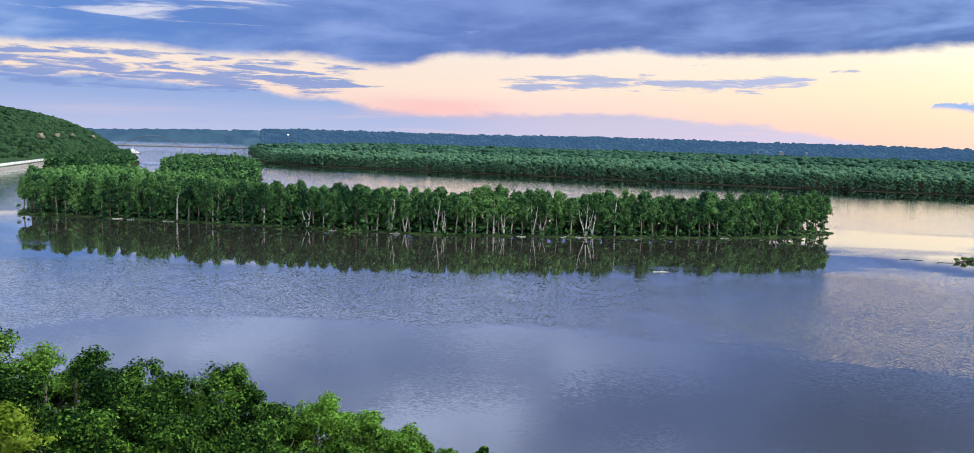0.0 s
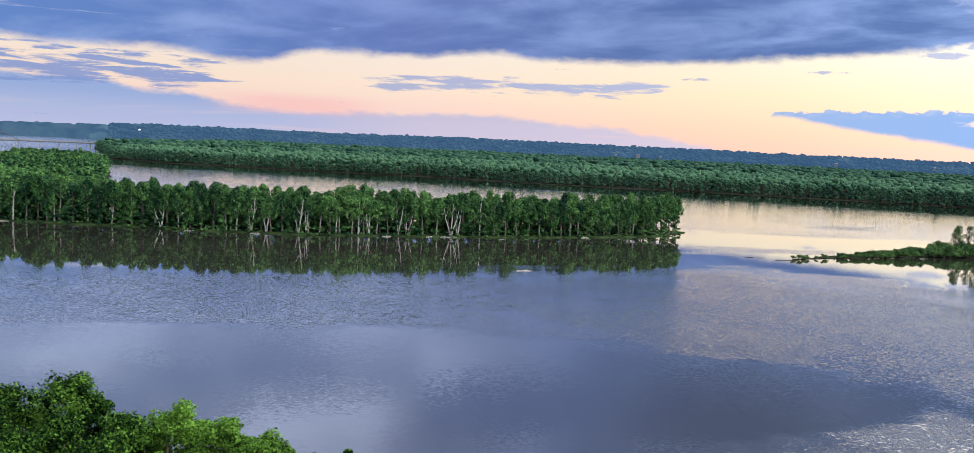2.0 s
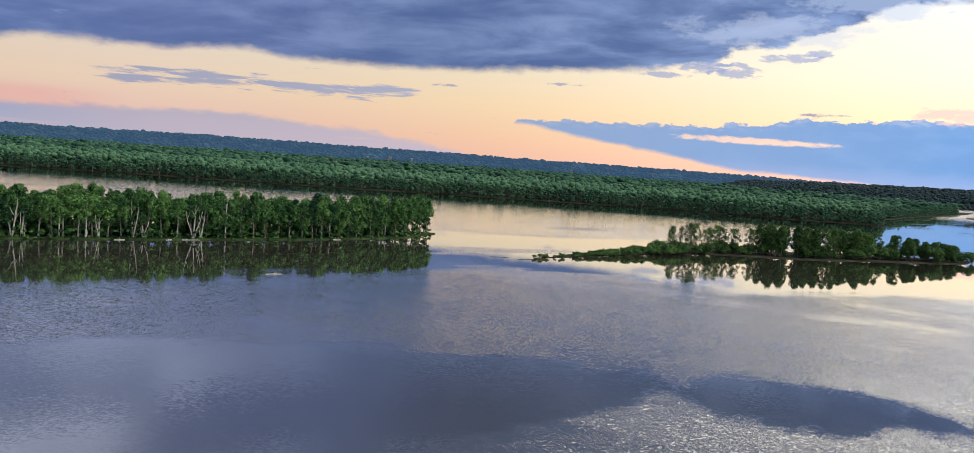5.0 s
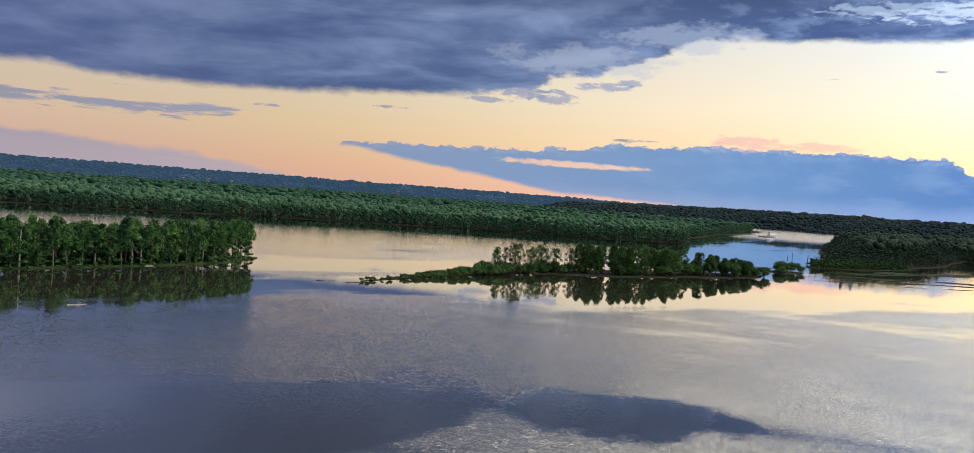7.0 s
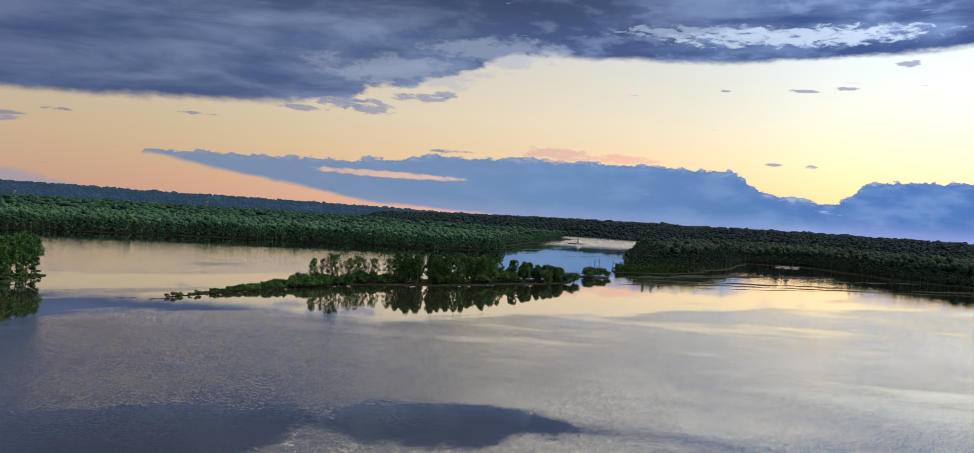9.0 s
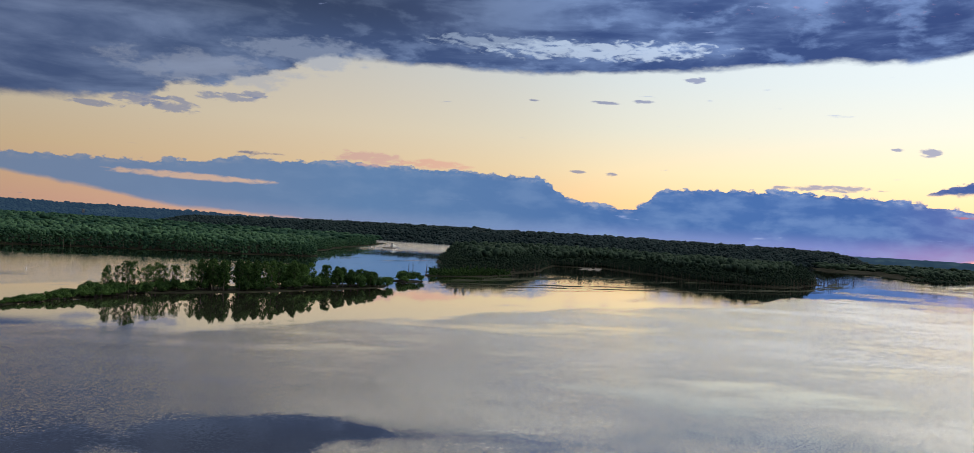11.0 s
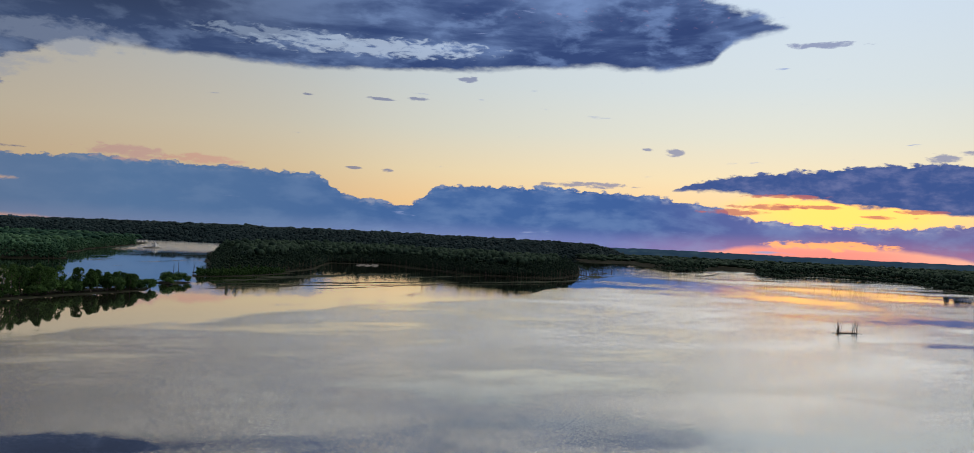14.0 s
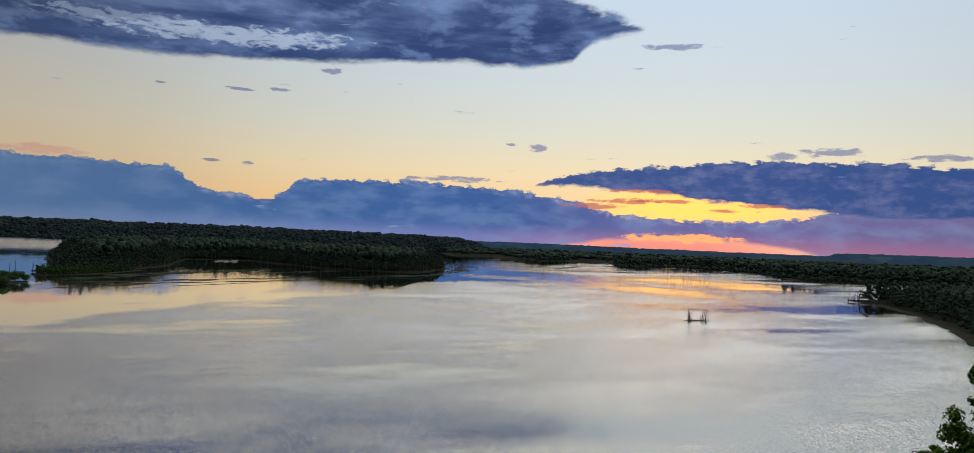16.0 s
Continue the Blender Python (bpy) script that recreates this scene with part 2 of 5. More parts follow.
for a, e, ra, re in ((-91.3, 6.5, 0.6, 0.26), (-77, 11.0, 0.7, 0.22), (-71.7, 4.5, 0.5, 0.14), (-69.4, 4.6, 0.6, 0.1), (-89.5, 6.7, 0.4, 0.12), (-71.2, 9.35, 1.0, 0.12), (-73.6, 9.5, 0.8, 0.12), (-66.2, 9.3, 0.4, 0.08), (-100.4, 13.4, 2.2, 0.2), (-107.5, 6.25, 1.0, 0.3), (-110.4, 6.5, 1.9, 0.3), (-116.5, 6.1, 2.0, 0.2), (-85.5, 4.15, 3.0, 0.2), (-47.5, 4.4, 1.6, 0.12)):
    sky = layer(sky, N.mul(blob(a, e, ra, re, 0.62, True), 0.75), srgb(112, 122, 164))
for a, e, ra, re in ((-40.4, 7.2, 1.6, 0.4), (-42.2, 7.0, 1.6, 0.5), (-45.5, 7.9, 2.0, 0.3), (-37.5, 6.6, 1.6, 0.22), (-47.5, 8.2, 1.2, 0.2), (-31.0, 5.6, 1.2, 0.1), (-23, 5.0, 0.9, 0.1)):
    sky = layer(sky, N.mul(blob(a, e, ra, re, 0.7, True), 0.7), srgb(138, 152, 192))
for a, e, ra, re in ((-100.2, 3.15, 2.0, 0.14), (-104.2, 2.6, 1.6, 0.12), (-97.2, 3.1, 2.2, 0.2), (-95.2, 2.7, 2.0, 0.2), (-106.5, 3.0, 1.4, 0.13), (-98.5, 3.8, 2.6, 0.14)):
    sky = layer(sky, N.mul(blob(a, e, ra, re, 0.6, True), 0.8), srgb(176, 100, 100))

# overcast above the deck, brighter than its underside
veil = N.step(EL, 36.0, 62.0)
sky = N.mix(N.mul(veil, 0.9), sky, N.mix(N.step(broad, 0.35, 0.65), (1.2, 1.3, 1.6), (1.6, 1.68, 1.95)))
# the whole sky grows brighter towards the set sun
facing = N.math("COSINE", N.mul(N.sub(AZ, SUN_AZ), math.pi / 180))
gain = N.mul(N.curve(N.add(0.5, N.mul(facing, 0.5)), [((1 + c) / 2, g / 4) for c, g in ((-1.0, 0.12), (-0.9, 0.32), (-0.7, 0.78), (-0.19, 0.82), (0.16, 0.95), (0.485, 1.22), (0.755, 1.62), (0.9, 2.25), (0.98, 2.6), (1.0, 2.7))]), 4.0)
sky = N.mix(1.0, sky, N.vec(gain, gain, gain), "MULTIPLY")

nishita = N.node("ShaderNodeTexSky", sky_type="NISHITA", sun_disc=False, sun_elevation=radians(SUN_EL), sun_rotation=radians(-SUN_AZ))
clear = N.node("ShaderNodeBackground")
N.link(nishita.outputs[0], clear.inputs[0])
clear.inputs[1].default_value = 0.0008
clouds = N.node("ShaderNodeBackground")
N.link(sky, clouds.inputs[0])
clouds.inputs[1].default_value = 1.0
both = N.node("ShaderNodeAddShader")
N.link(clear.outputs[0], both.inputs[0])
N.link(clouds.outputs[0], both.inputs[1])
N.link(both.outputs[0], N.node("ShaderNodeOutputWorld").inputs[0])

sun = new("sun", bpy.data.lights.new("sun", "SUN"))
sun.data.energy, sun.data.angle, sun.data.color = 0.012, radians(20), (1.0, 0.72, 0.45)
sun.matrix_world = look((0, 0, 0), (math.sin(radians(SUN_AZ)) * math.cos(radians(SUN_EL)), -math.cos(radians(SUN_AZ)) * math.cos(radians(SUN_EL)), -math.sin(radians(SUN_EL))))


# ---- materials ----
def material(name):
    m = bpy.data.materials.new(name)
    m.use_nodes = True
    n = Nodes(m.node_tree)
    return m, n, m.node_tree.nodes["Principled BSDF"]


def object_coords(n):
    return n.node("ShaderNodeTexCoord").outputs["Object"]


def leaf_material(name, dark, bright, through_light=0.25, spread=0.7, start=-0.1):
    """Leaves: each clump has its own shade of green, each tree its own tint."""
    m, n, b = material(name)
    geo = n.node("ShaderNodeNewGeometry")
    info = n.node("ShaderNodeObjectInfo")
    patch = n.noise(geo.outputs["Position"], 0.16, 3, 0.6)
    f = n.add(n.mul(geo.outputs["Random Per Island"], spread), n.mul(n.sub(patch, 0.5), 1.6))
    f = n.add(f, n.mul(n.sub(info.outputs["Random"], 0.5), 0.5))
    f = n.add(f, n.mul(n.sub(n.noise(geo.outputs["Position"], 0.011, 3, 0.6), 0.5), 0.9))
    col = n.mix(n.step(f, start, start + 1.1), dark, bright)
    n.link(col, b.inputs["Base Color"])
    b.inputs["Roughness"].default_value = 0.75
    b.inputs["Specular IOR Level"].default_value = 0.03
    k = n.node("ShaderNodeBump")
    k.inputs["Strength"].default_value = 0.8
    k.inputs["Distance"].default_value = 0.6
    n.link(n.noise(geo.outputs["Position"], 0.8, 4, 0.7), k.inputs["Height"])
    n.link(k.outputs[0], b.inputs["Normal"])
    t = n.node("ShaderNodeBsdfTranslucent")
    n.link(col, t.inputs[0])
    mixed = n.node("ShaderNodeMixShader")
    mixed.inputs[0].default_value = through_light
    n.link(b.outputs[0], mixed.inputs[1])
    n.link(t.outputs[0], mixed.inputs[2])
    n.link(mixed.outputs[0], m.node_tree.nodes["Material Output"].inputs[0])
    return m


def plain_material(name, a, b_, scale=1.0, rough=0.8, bump=0.0, metal=0.0, detail=5, shine=0.5):
    """Two tones of one surface mixed by grain, with a fine relief."""
    m, n, b = material(name)
    c = object_coords(n)
    f = n.noise(c, scale, detail, 0.6)
    n.link(n.mix(n.step(f, 0.3, 0.7), a, b_), b.inputs["Base Color"])
    b.inputs["Roughness"].default_value = rough
    b.inputs["Metallic"].default_value = metal
    b.inputs["Specular IOR Level"].default_value = shine
    if bump:
        k = n.node("ShaderNodeBump")
        k.inputs["Strength"].default_value = bump
        n.link(n.noise(c, scale * 4, 4, 0.6), k.inputs["Height"])
        n.link(k.outputs[0], b.inputs["Normal"])
    return m


# near-black dark end stands in for shade between leaves, strewn at random
M_LEAF_NEAR = leaf_material("leaf_bluff", (0.004, 0.017, 0.004), (0.145, 0.29, 0.036), 0.14, 0.9, 0.12)
M_LEAF_YOUNG = leaf_material("leaf_young", (0.09, 0.15, 0.012), (0.36, 0.44, 0.05))
M_LEAF_ISLAND = leaf_material("leaf_island", (0.013, 0.046, 0.024), (0.15, 0.3, 0.08))
# far woods: bluish air haze painted into the leaf colour
M_LEAF_FAR_HAZE = leaf_material("leaf_far_haze", (0.03, 0.08, 0.052), (0.108, 0.21, 0.105), spread=0.6)
M_LEAF_WILLOW = leaf_material("leaf_willow", (0.03, 0.065, 0.024), (0.11, 0.2, 0.055))
# darker leaf copy for the backlit woods: dusk shade put into the colour
M_LEAF_DUSK_SHADE = leaf_material("leaf_dusk_shade", (0.02, 0.04, 0.03), (0.066, 0.105, 0.064))
M_BARK = plain_material("bark_grey", (0.10, 0.085, 0.065), (0.22, 0.19, 0.155), 0.8, 0.9, 0.4, shine=0.05)
M_BARK_PALE = plain_material("bark_pale", (0.17, 0.155, 0.125), (0.36, 0.33, 0.28), 0.6, 0.9, 0.4, shine=0.05)
M_DEADWOOD = plain_material("deadwood_pale", (0.26, 0.235, 0.2), (0.52, 0.48, 0.42), 0.8, 0.85, 0.3, shine=0.05)
M_DARKWOOD = plain_material("deadwood_dark", (0.05, 0.04, 0.035), (0.12, 0.10, 0.08), 1.0, 0.9, 0.3, shine=0.05)
M_LEAF_UPSTREAM = leaf_material("leaf_upstream", (0.007, 0.024, 0.013), (0.044, 0.09, 0.036), spread=0.9)
M_SOIL = plain_material("bank_soil", (0.016, 0.015, 0.011), (0.034, 0.036, 0.02), 0.15, 0.95, 0.3, shine=0.05)
M_GRASS = plain_material("bank_grass", (0.014, 0.022, 0.009), (0.04, 0.065, 0.02), 0.12, 0.95, 0.3, shine=0.05)
M_MUD = plain_material("mudflat", (0.035, 0.03, 0.022), (0.09, 0.08, 0.05), 0.05, 0.6, 0.2, shine=0.2)
M_ROCK = plain_material("bluff_limestone", (0.13, 0.115, 0.08), (0.27, 0.235, 0.17), 0.08, 0.9, 0.5, shine=0.05)


def water_material():
    m, n, b = material("river_water")
    m.node_tree.nodes.remove(b)
    pos = n.node("ShaderNodeNewGeometry").outputs["Position"]
    xyz = n.node("ShaderNodeSeparateXYZ")
    n.link(pos, xyz.inputs[0])
    px, py = xyz.outputs[0], xyz.outputs[1]
    far = n.math("SQRT", n.add(n.mul(px, px), n.mul(py, py)))
    u = n.math("DIVIDE", n.add(n.mul(n.math("ARCTAN2", n.mul(px, -1.0), py), 180 / math.pi), 130.0), 170.0, clamp=True)
    # the near river is wind-ruffled, out to a ragged line; beyond it lies sheltered
    line = n.mul(n.curve(u, [((a + 130) / 170, r / 1400) for a, r in ((40, 420), (30, 400), (16, 345), (0, 334), (-14, 355), (-22, 405), (-30, 430), (-44, 425), (-52, 480), (-60, 515), (-64, 575), (-72, 680), (-81, 820), (-87, 1100), (-92, 1000), (-97, 800), (-102, 760), (-108, 820), (-113, 900), (-125, 800))]), 1400.0)
    patch = n.noise(n.vec(n.mul(px, 0.003), n.mul(py, 0.012)), 1.0, 4, 0.55, 0.15)
    drift = n.noise(n.vec(n.mul(px, 0.012), n.mul(py, 0.03)), 1.0, 4, 0.55, 0.1)
    rim = n.sub(n.mul(line, n.add(0.96, n.mul(n.sub(drift, 0.5), 0.16))), far)
    ruffle = n.step(rim, -12.0, 34.0)
    # streaks run across the bay, turned square to the camera's view there
    wa = n.add(n.mul(px, 0.906), n.mul(py, 0.42))
    wb = n.sub(n.mul(py, 0.906), n.mul(px, 0.42))
    gust = n.noise(n.vec(n.add(n.mul(wa, 0.02), n.mul(wb, 0.004)), n.sub(n.mul(wb, 0.008), n.mul(wa, 0.003)), 17.0), 1.0, 6, 0.6)
    ruffle = n.mul(ruffle, n.add(0.22, n.mul(n.step(gust, 0.3, 0.64), 0.78)))
    # cat's paws in the sheltered reaches
    paws = n.mul(n.step(n.noise(n.vec(n.mul(px, 0.006), n.mul(py, 0.02), 7.0), 1.0, 3, 0.55, 0.1), 0.54, 0.76), 0.32)
    bay = n.mul(n.step(u, 0.27, 0.2), n.step(n.noise(n.vec(n.mul(wa, 0.012), n.mul(wb, 0.003), 12.0), 1.0, 4, 0.55), 0.3, 0.6))
    ruffle = n.math("MAXIMUM", n.math("MAXIMUM", ruffle, paws), n.mul(bay, 0.8))
    # wind on the reach beyond the marsh
    ruffle = n.math("MAXIMUM", ruffle, n.mul(n.mul(n.step(far, 1700.0, 2150.0), n.step(far, 4500.0, 4000.0)), n.mul(n.mul(n.step(u, 0.455, 0.44), n.step(u, 0.36, 0.38)), 0.75)))
    # a light breeze breaks the mirror in the backwater
    ruffle = n.math("MAXIMUM", ruffle, n.mul(n.mul(n.step(far, 640.0, 800.0), n.step(far, 1500.0, 1300.0)), n.mul(n.mul(n.step(u, 0.43, 0.4), n.step(u, 0.27, 0.31)), 0.08)))
    # the main channel behind the islands is lightly ruffled, but for a strip under the far bank; so is the reach upstream
    line2 = n.mul(n.curve(u, [((a + 130) / 170, r / 1400) for a, r in ((40, 1400), (15, 1390), (5, 1260), (-5, 1170), (-15, 1110), (-30, 1100), (-45, 1120), (-50, 950), (-54, 500), (-130, 400))]), 1400.0)
    start = n.mul(n.curve(u, [((a + 130) / 170, r / 1400) for a, r in ((40, 585), (-28, 585), (-40, 660), (-50, 740), (-54, 790), (-130, 800))]), 1400.0)
    channel = n.mul(n.step(n.sub(n.mul(line2, n.add(0.97, n.mul(n.sub(drift, 0.5), 0.1))), far), -10.0, 40.0), n.step(n.sub(far, start), 0.0, 30.0))
    ruffle = n.math("MAXIMUM", ruffle, n.mul(n.mul(n.step(far, 1500.0, 1700.0), n.step(u, 0.84, 0.87)), 0.7))
    # a calm slick on the near river mirrors the dark deck
    outer = n.mul(n.curve(u, [((a + 130) / 170, r / 1400) for a, r in ((40, 245), (20, 250), (10, 238), (-4, 232), (-14, 228), (-28, 222), (-38, 222), (-40.5, 208), (-43, 226), (-50, 232), (-56, 222), (-60, 205), (-70, 205), (-82, 208), (-90, 190), (-130, 180))]), 1400.0)
    inner = n.mul(n.curve(u, [((a + 130) / 170, r / 1400) for a, r in ((40, 100), (0, 110), (-20, 140), (-28, 156), (-36, 178), (-40, 202), (-44, 186), (-50, 186), (-54, 198), (-58, 208), (-64, 215), (-130, 220))]), 1400.0)
    fray = n.mul(n.sub(n.noise(n.vec(n.mul(px, 0.035), n.mul(py, 0.055), 2.0), 1.0, 9, 0.72), 0.5), 46.0)
    slick = n.mul(n.step(n.add(n.sub(outer, far), fray), -4.0, 7.0), n.step(n.add(n.sub(far, inner), fray), -5.0, 8.0))
    ruffle = n.mul(ruffle, n.sub(1.0, n.mul(slick, 0.88)))
    # small still pools in the bay
    for cx, cy, ra, rb in ((569, -200, 16, 48), (790, -312, 60, 120), (1040, -150, 230, 75), (1350, -30, 200, 110), (1300, -310, 180, 120)):
        ea = n.math("DIVIDE", n.sub(wa, 0.906 * cx + 0.42 * cy), ra)
        eb = n.math("DIVIDE", n.sub(wb, 0.906 * cy - 0.42 * cx), rb)
        pool = n.step(n.add(n.add(n.mul(ea, ea), n.mul(eb, eb)), n.add(n.mul(n.sub(gust, 0.5), 2.4), n.mul(n.sub(drift, 0.5), 1.6))), 1.5, 0.2)
        ruffle = n.mul(ruffle, n.sub(1.0, n.mul(pool, 0.88)))
    # ripples at three sizes tilt the surface; steeper where the wind ruffles it
    tilt = None
    for scale, seed, weight in ((0.03, 2.0, 0.06), (0.16, 5.0, 0.1), (1.3, 8.0, 1.0), (3.6, 11.0, 0.9)):
        t = n.node("ShaderNodeTexNoise")
        n.link(n.vec(n.mul(px, scale), n.mul(py, scale * 1.25), seed), t.inputs["Vector"])
        t.inputs["Scale"].default_value = 1.0
        t.inputs["Detail"].default_value = 2.0
        part_of = n.node("ShaderNodeVectorMath", operation="SUBTRACT")
        n.link(t.outputs["Color"], part_of.inputs[0])
        part_of.inputs[1].default_value = (0.5, 0.5, 0.5)
        sized = n.node("ShaderNodeVectorMath", operation="SCALE")
        n.link(part_of.outputs[0], sized.inputs[0])
        sized.inputs[3].default_value = weight
        if tilt is None:
            tilt = sized.outputs[0]
        else:
            total = n.node("ShaderNodeVectorMath", operation="ADD")
            n.link(tilt, total.inputs[0])
            n.link(sized.outputs[0], total.inputs[1])
            tilt = total.outputs[0]
    steep = n.node("ShaderNodeVectorMath", operation="SCALE")
    n.link(tilt, steep.inputs[0])
    n.link(n.add(n.add(0.006, n.mul(ruffle, 0.55)), n.mul(channel, 0.11)), steep.inputs[3])
    flat = n.node("ShaderNodeVectorMath", operation="MULTIPLY")
    n.link(steep.outputs[0], flat.inputs[0])
    flat.inputs[1].default_value = (1.0, 1.0, 0.0)
    raised = n.node("ShaderNodeVectorMath", operation="ADD")
    n.link(flat.outputs[0], raised.inputs[0])
    raised.inputs[1].default_value = (0.0, 0.0, 1.0)
    normal = n.node("ShaderNodeVectorMath", operation="NORMALIZE")
    n.link(raised.outputs[0], normal.inputs[0])
    # still facets and ripples side by side
    lobes = []
    for rough in (n.add(0.018, n.mul(ruffle, 0.06)), n.add(n.add(0.025, n.mul(ruffle, 0.19)), n.mul(channel, 0.03))):
        g = n.node("ShaderNodeBsdfGlossy")
        g.inputs["Color"].default_value = (0.96, 0.96, 0.96, 1)
        n.link(rough, g.inputs["Roughness"])
        n.link(normal.outputs[0], g.inputs["Normal"])
        lobes.append(g)
    gloss = n.node("ShaderNodeMixShader")
    share = n.math("MAXIMUM", n.mul(ruffle, 0.95), n.mul(channel, 0.9))
    n.link(share, gloss.inputs[0])
    n.link(lobes[0].outputs[0], gloss.inputs[1])
    n.link(lobes[1].outputs[0], gloss.inputs[2])
    silt = n.node("ShaderNodeBsdfDiffuse")
    n.link(n.mix(n.step(patch, 0.3, 0.7), (0.034, 0.031, 0.024), (0.046, 0.042, 0.032)), silt.inputs[0])
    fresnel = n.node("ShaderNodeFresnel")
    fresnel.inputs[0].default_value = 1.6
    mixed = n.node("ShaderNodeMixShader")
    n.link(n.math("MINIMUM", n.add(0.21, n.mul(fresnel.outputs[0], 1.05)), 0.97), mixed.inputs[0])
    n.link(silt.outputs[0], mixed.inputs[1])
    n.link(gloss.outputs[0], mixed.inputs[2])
    n.link(mixed.outputs[0], m.node_tree.nodes["Material Output"].inputs[0])
    return m


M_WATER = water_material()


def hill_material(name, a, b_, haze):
    """Far wooded hills; a faint blue glow is painted in for the haze between."""
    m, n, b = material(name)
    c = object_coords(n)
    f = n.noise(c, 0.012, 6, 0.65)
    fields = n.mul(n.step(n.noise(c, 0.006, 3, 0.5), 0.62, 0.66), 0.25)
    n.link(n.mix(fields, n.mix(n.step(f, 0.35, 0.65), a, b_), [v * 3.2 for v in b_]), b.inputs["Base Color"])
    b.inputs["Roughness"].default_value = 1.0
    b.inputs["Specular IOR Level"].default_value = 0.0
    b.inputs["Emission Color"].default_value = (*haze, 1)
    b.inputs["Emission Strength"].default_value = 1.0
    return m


M_HILL_HAZE = hill_material("far_hill_haze", (0.008, 0.016, 0.016), (0.026, 0.04, 0.034), (0.03, 0.068, 0.138))
# blue of the distant haze is mixed into the ridge's base colour
M_RIDGE_HAZE = leaf_material("far_ridge_haze", (0.01, 0.021, 0.023), (0.03, 0.05, 0.05), 0.0)
M_STEEL = plain_material("painted_steel", (0.04, 0.05, 0.07), (0.08, 0.09, 0.12), 0.3, 0.55, 0.05)
M_CONCRETE = plain_material("concrete", (0.17, 0.17, 0.17), (0.28, 0.27, 0.26), 0.4, 0.9, 0.15)
M_HULL = plain_material("dark_hull", (0.03, 0.025, 0.025), (0.08, 0.06, 0.05), 0.3, 0.6, 0.1)
M_CABIN = plain_material("white_paint", (0.70, 0.70, 0.68), (0.82, 0.82, 0.80), 0.5, 0.5, 0.03)
M_GLASS = plain_material("dark_glass", (0.02, 0.025, 0.03), (0.04, 0.05, 0.06), 0.5, 0.08)
M_CARGO = plain_material("rail_car_pale", (0.55, 0.52, 0.48), (0.74, 0.71, 0.66), 0.15, 0.7, 0.1)
M_BALLAST = plain_material("ballast", (0.16, 0.14, 0.12), (0.30, 0.27, 0.24), 0.9, 0.95, 0.5, shine=0.05)
M_WEED = plain_material("water_weed", (0.014, 0.018, 0.009), (0.034, 0.04, 0.02), 0.12, 0.85, 0.4, shine=0.05)
M_ROOF = plain_material("grey_roof", (0.16, 0.15, 0.15), (0.28, 0.26, 0.25), 0.3, 0.8, 0.1)


# ---- meshes ----
def mesh_object(name, verts, faces, mat, parent=None, smooth=False):
    """A mesh object from arrays of places and of faces with equal corner counts."""
    me = bpy.data.meshes.new(name)
    verts = np.asarray(verts, dtype=np.float32)
    if isinstance(faces, np.ndarray):
        n, k = faces.shape
        me.vertices.add(len(verts))
        me.vertices.foreach_set("co", verts.ravel())
        me.loops.add(n * k)
        me.loops.foreach_set("vertex_index", faces.astype(np.int32).ravel())
        me.polygons.add(n)
        me.polygons.foreach_set("loop_start", np.arange(0, n * k, k, dtype=np.int32))
        me.update(calc_edges=True)
        me.validate()
    else:
        me.from_pydata([tuple(v) for v in verts], [], [tuple(f) for f in faces])
    if smooth:
        me.polygons.foreach_set("use_smooth", [True] * len(me.polygons))
    me.materials.append(mat)
    ob = new(name, me)
    if parent:
        ob.parent = parent
    return ob


def part(name, bm, mat, parent=None, label=""):
    """A bmesh as one mesh object under a thing or a part."""
    me = bpy.data.meshes.new(name)
    bm.to_mesh(me)
    bm.free()
    me.materials.append(mat)
    ob = new(name, me)
    if parent:
        ob.parent = parent
    return tagged(ob, label)


def thing(name, place=None, label="", category="", group="", kind=""):
    """An Empty at a thing's base."""
    ob = new(name)
    ob.empty_display_size = 0.5
    if place:
        ob.matrix_basis = place
    return tagged(ob, label, category, group, kind)


def slab(bm, lo, hi, bevel=0.0):
    """A box between two corners, its edges rounded by bevel."""
    made = bmesh.ops.create_cube(bm, size=1.0, matrix=Matrix.LocRotScale([(a + b) / 2 for a, b in zip(lo, hi)], None, [b - a for a, b in zip(lo, hi)]))
    if bevel:
        edges = list({e for v in made["verts"] for e in v.link_edges})
        bmesh.ops.bevel(bm, geom=edges, offset=bevel, segments=1, affect="EDGES")


def tube(points, radii, sides=6):
    """Places and quads of a tapered tube along points."""
    points = [Vector(p) for p in points]
    verts, faces = [], []
    for i, p in enumerate(points):
        way = (points[min(i + 1, len(points) - 1)] - points[max(i - 1, 0)]).normalized()
        side = way.cross(Vector((0.31, 0.95, 0.07))).normalized()
        up = way.cross(side)
        for k in range(sides):
            a = 2 * math.pi * k / sides
            verts.append(p + (side * math.cos(a) + up * math.sin(a)) * radii[i])
    for i in range(len(points) - 1):
        for k in range(sides):
            j = (k + 1) % sides
            faces.append((i * sides + k, i * sides + j, (i + 1) * sides + j, (i + 1) * sides + k))
    return np.array([tuple(v) for v in verts]), np.array(faces)


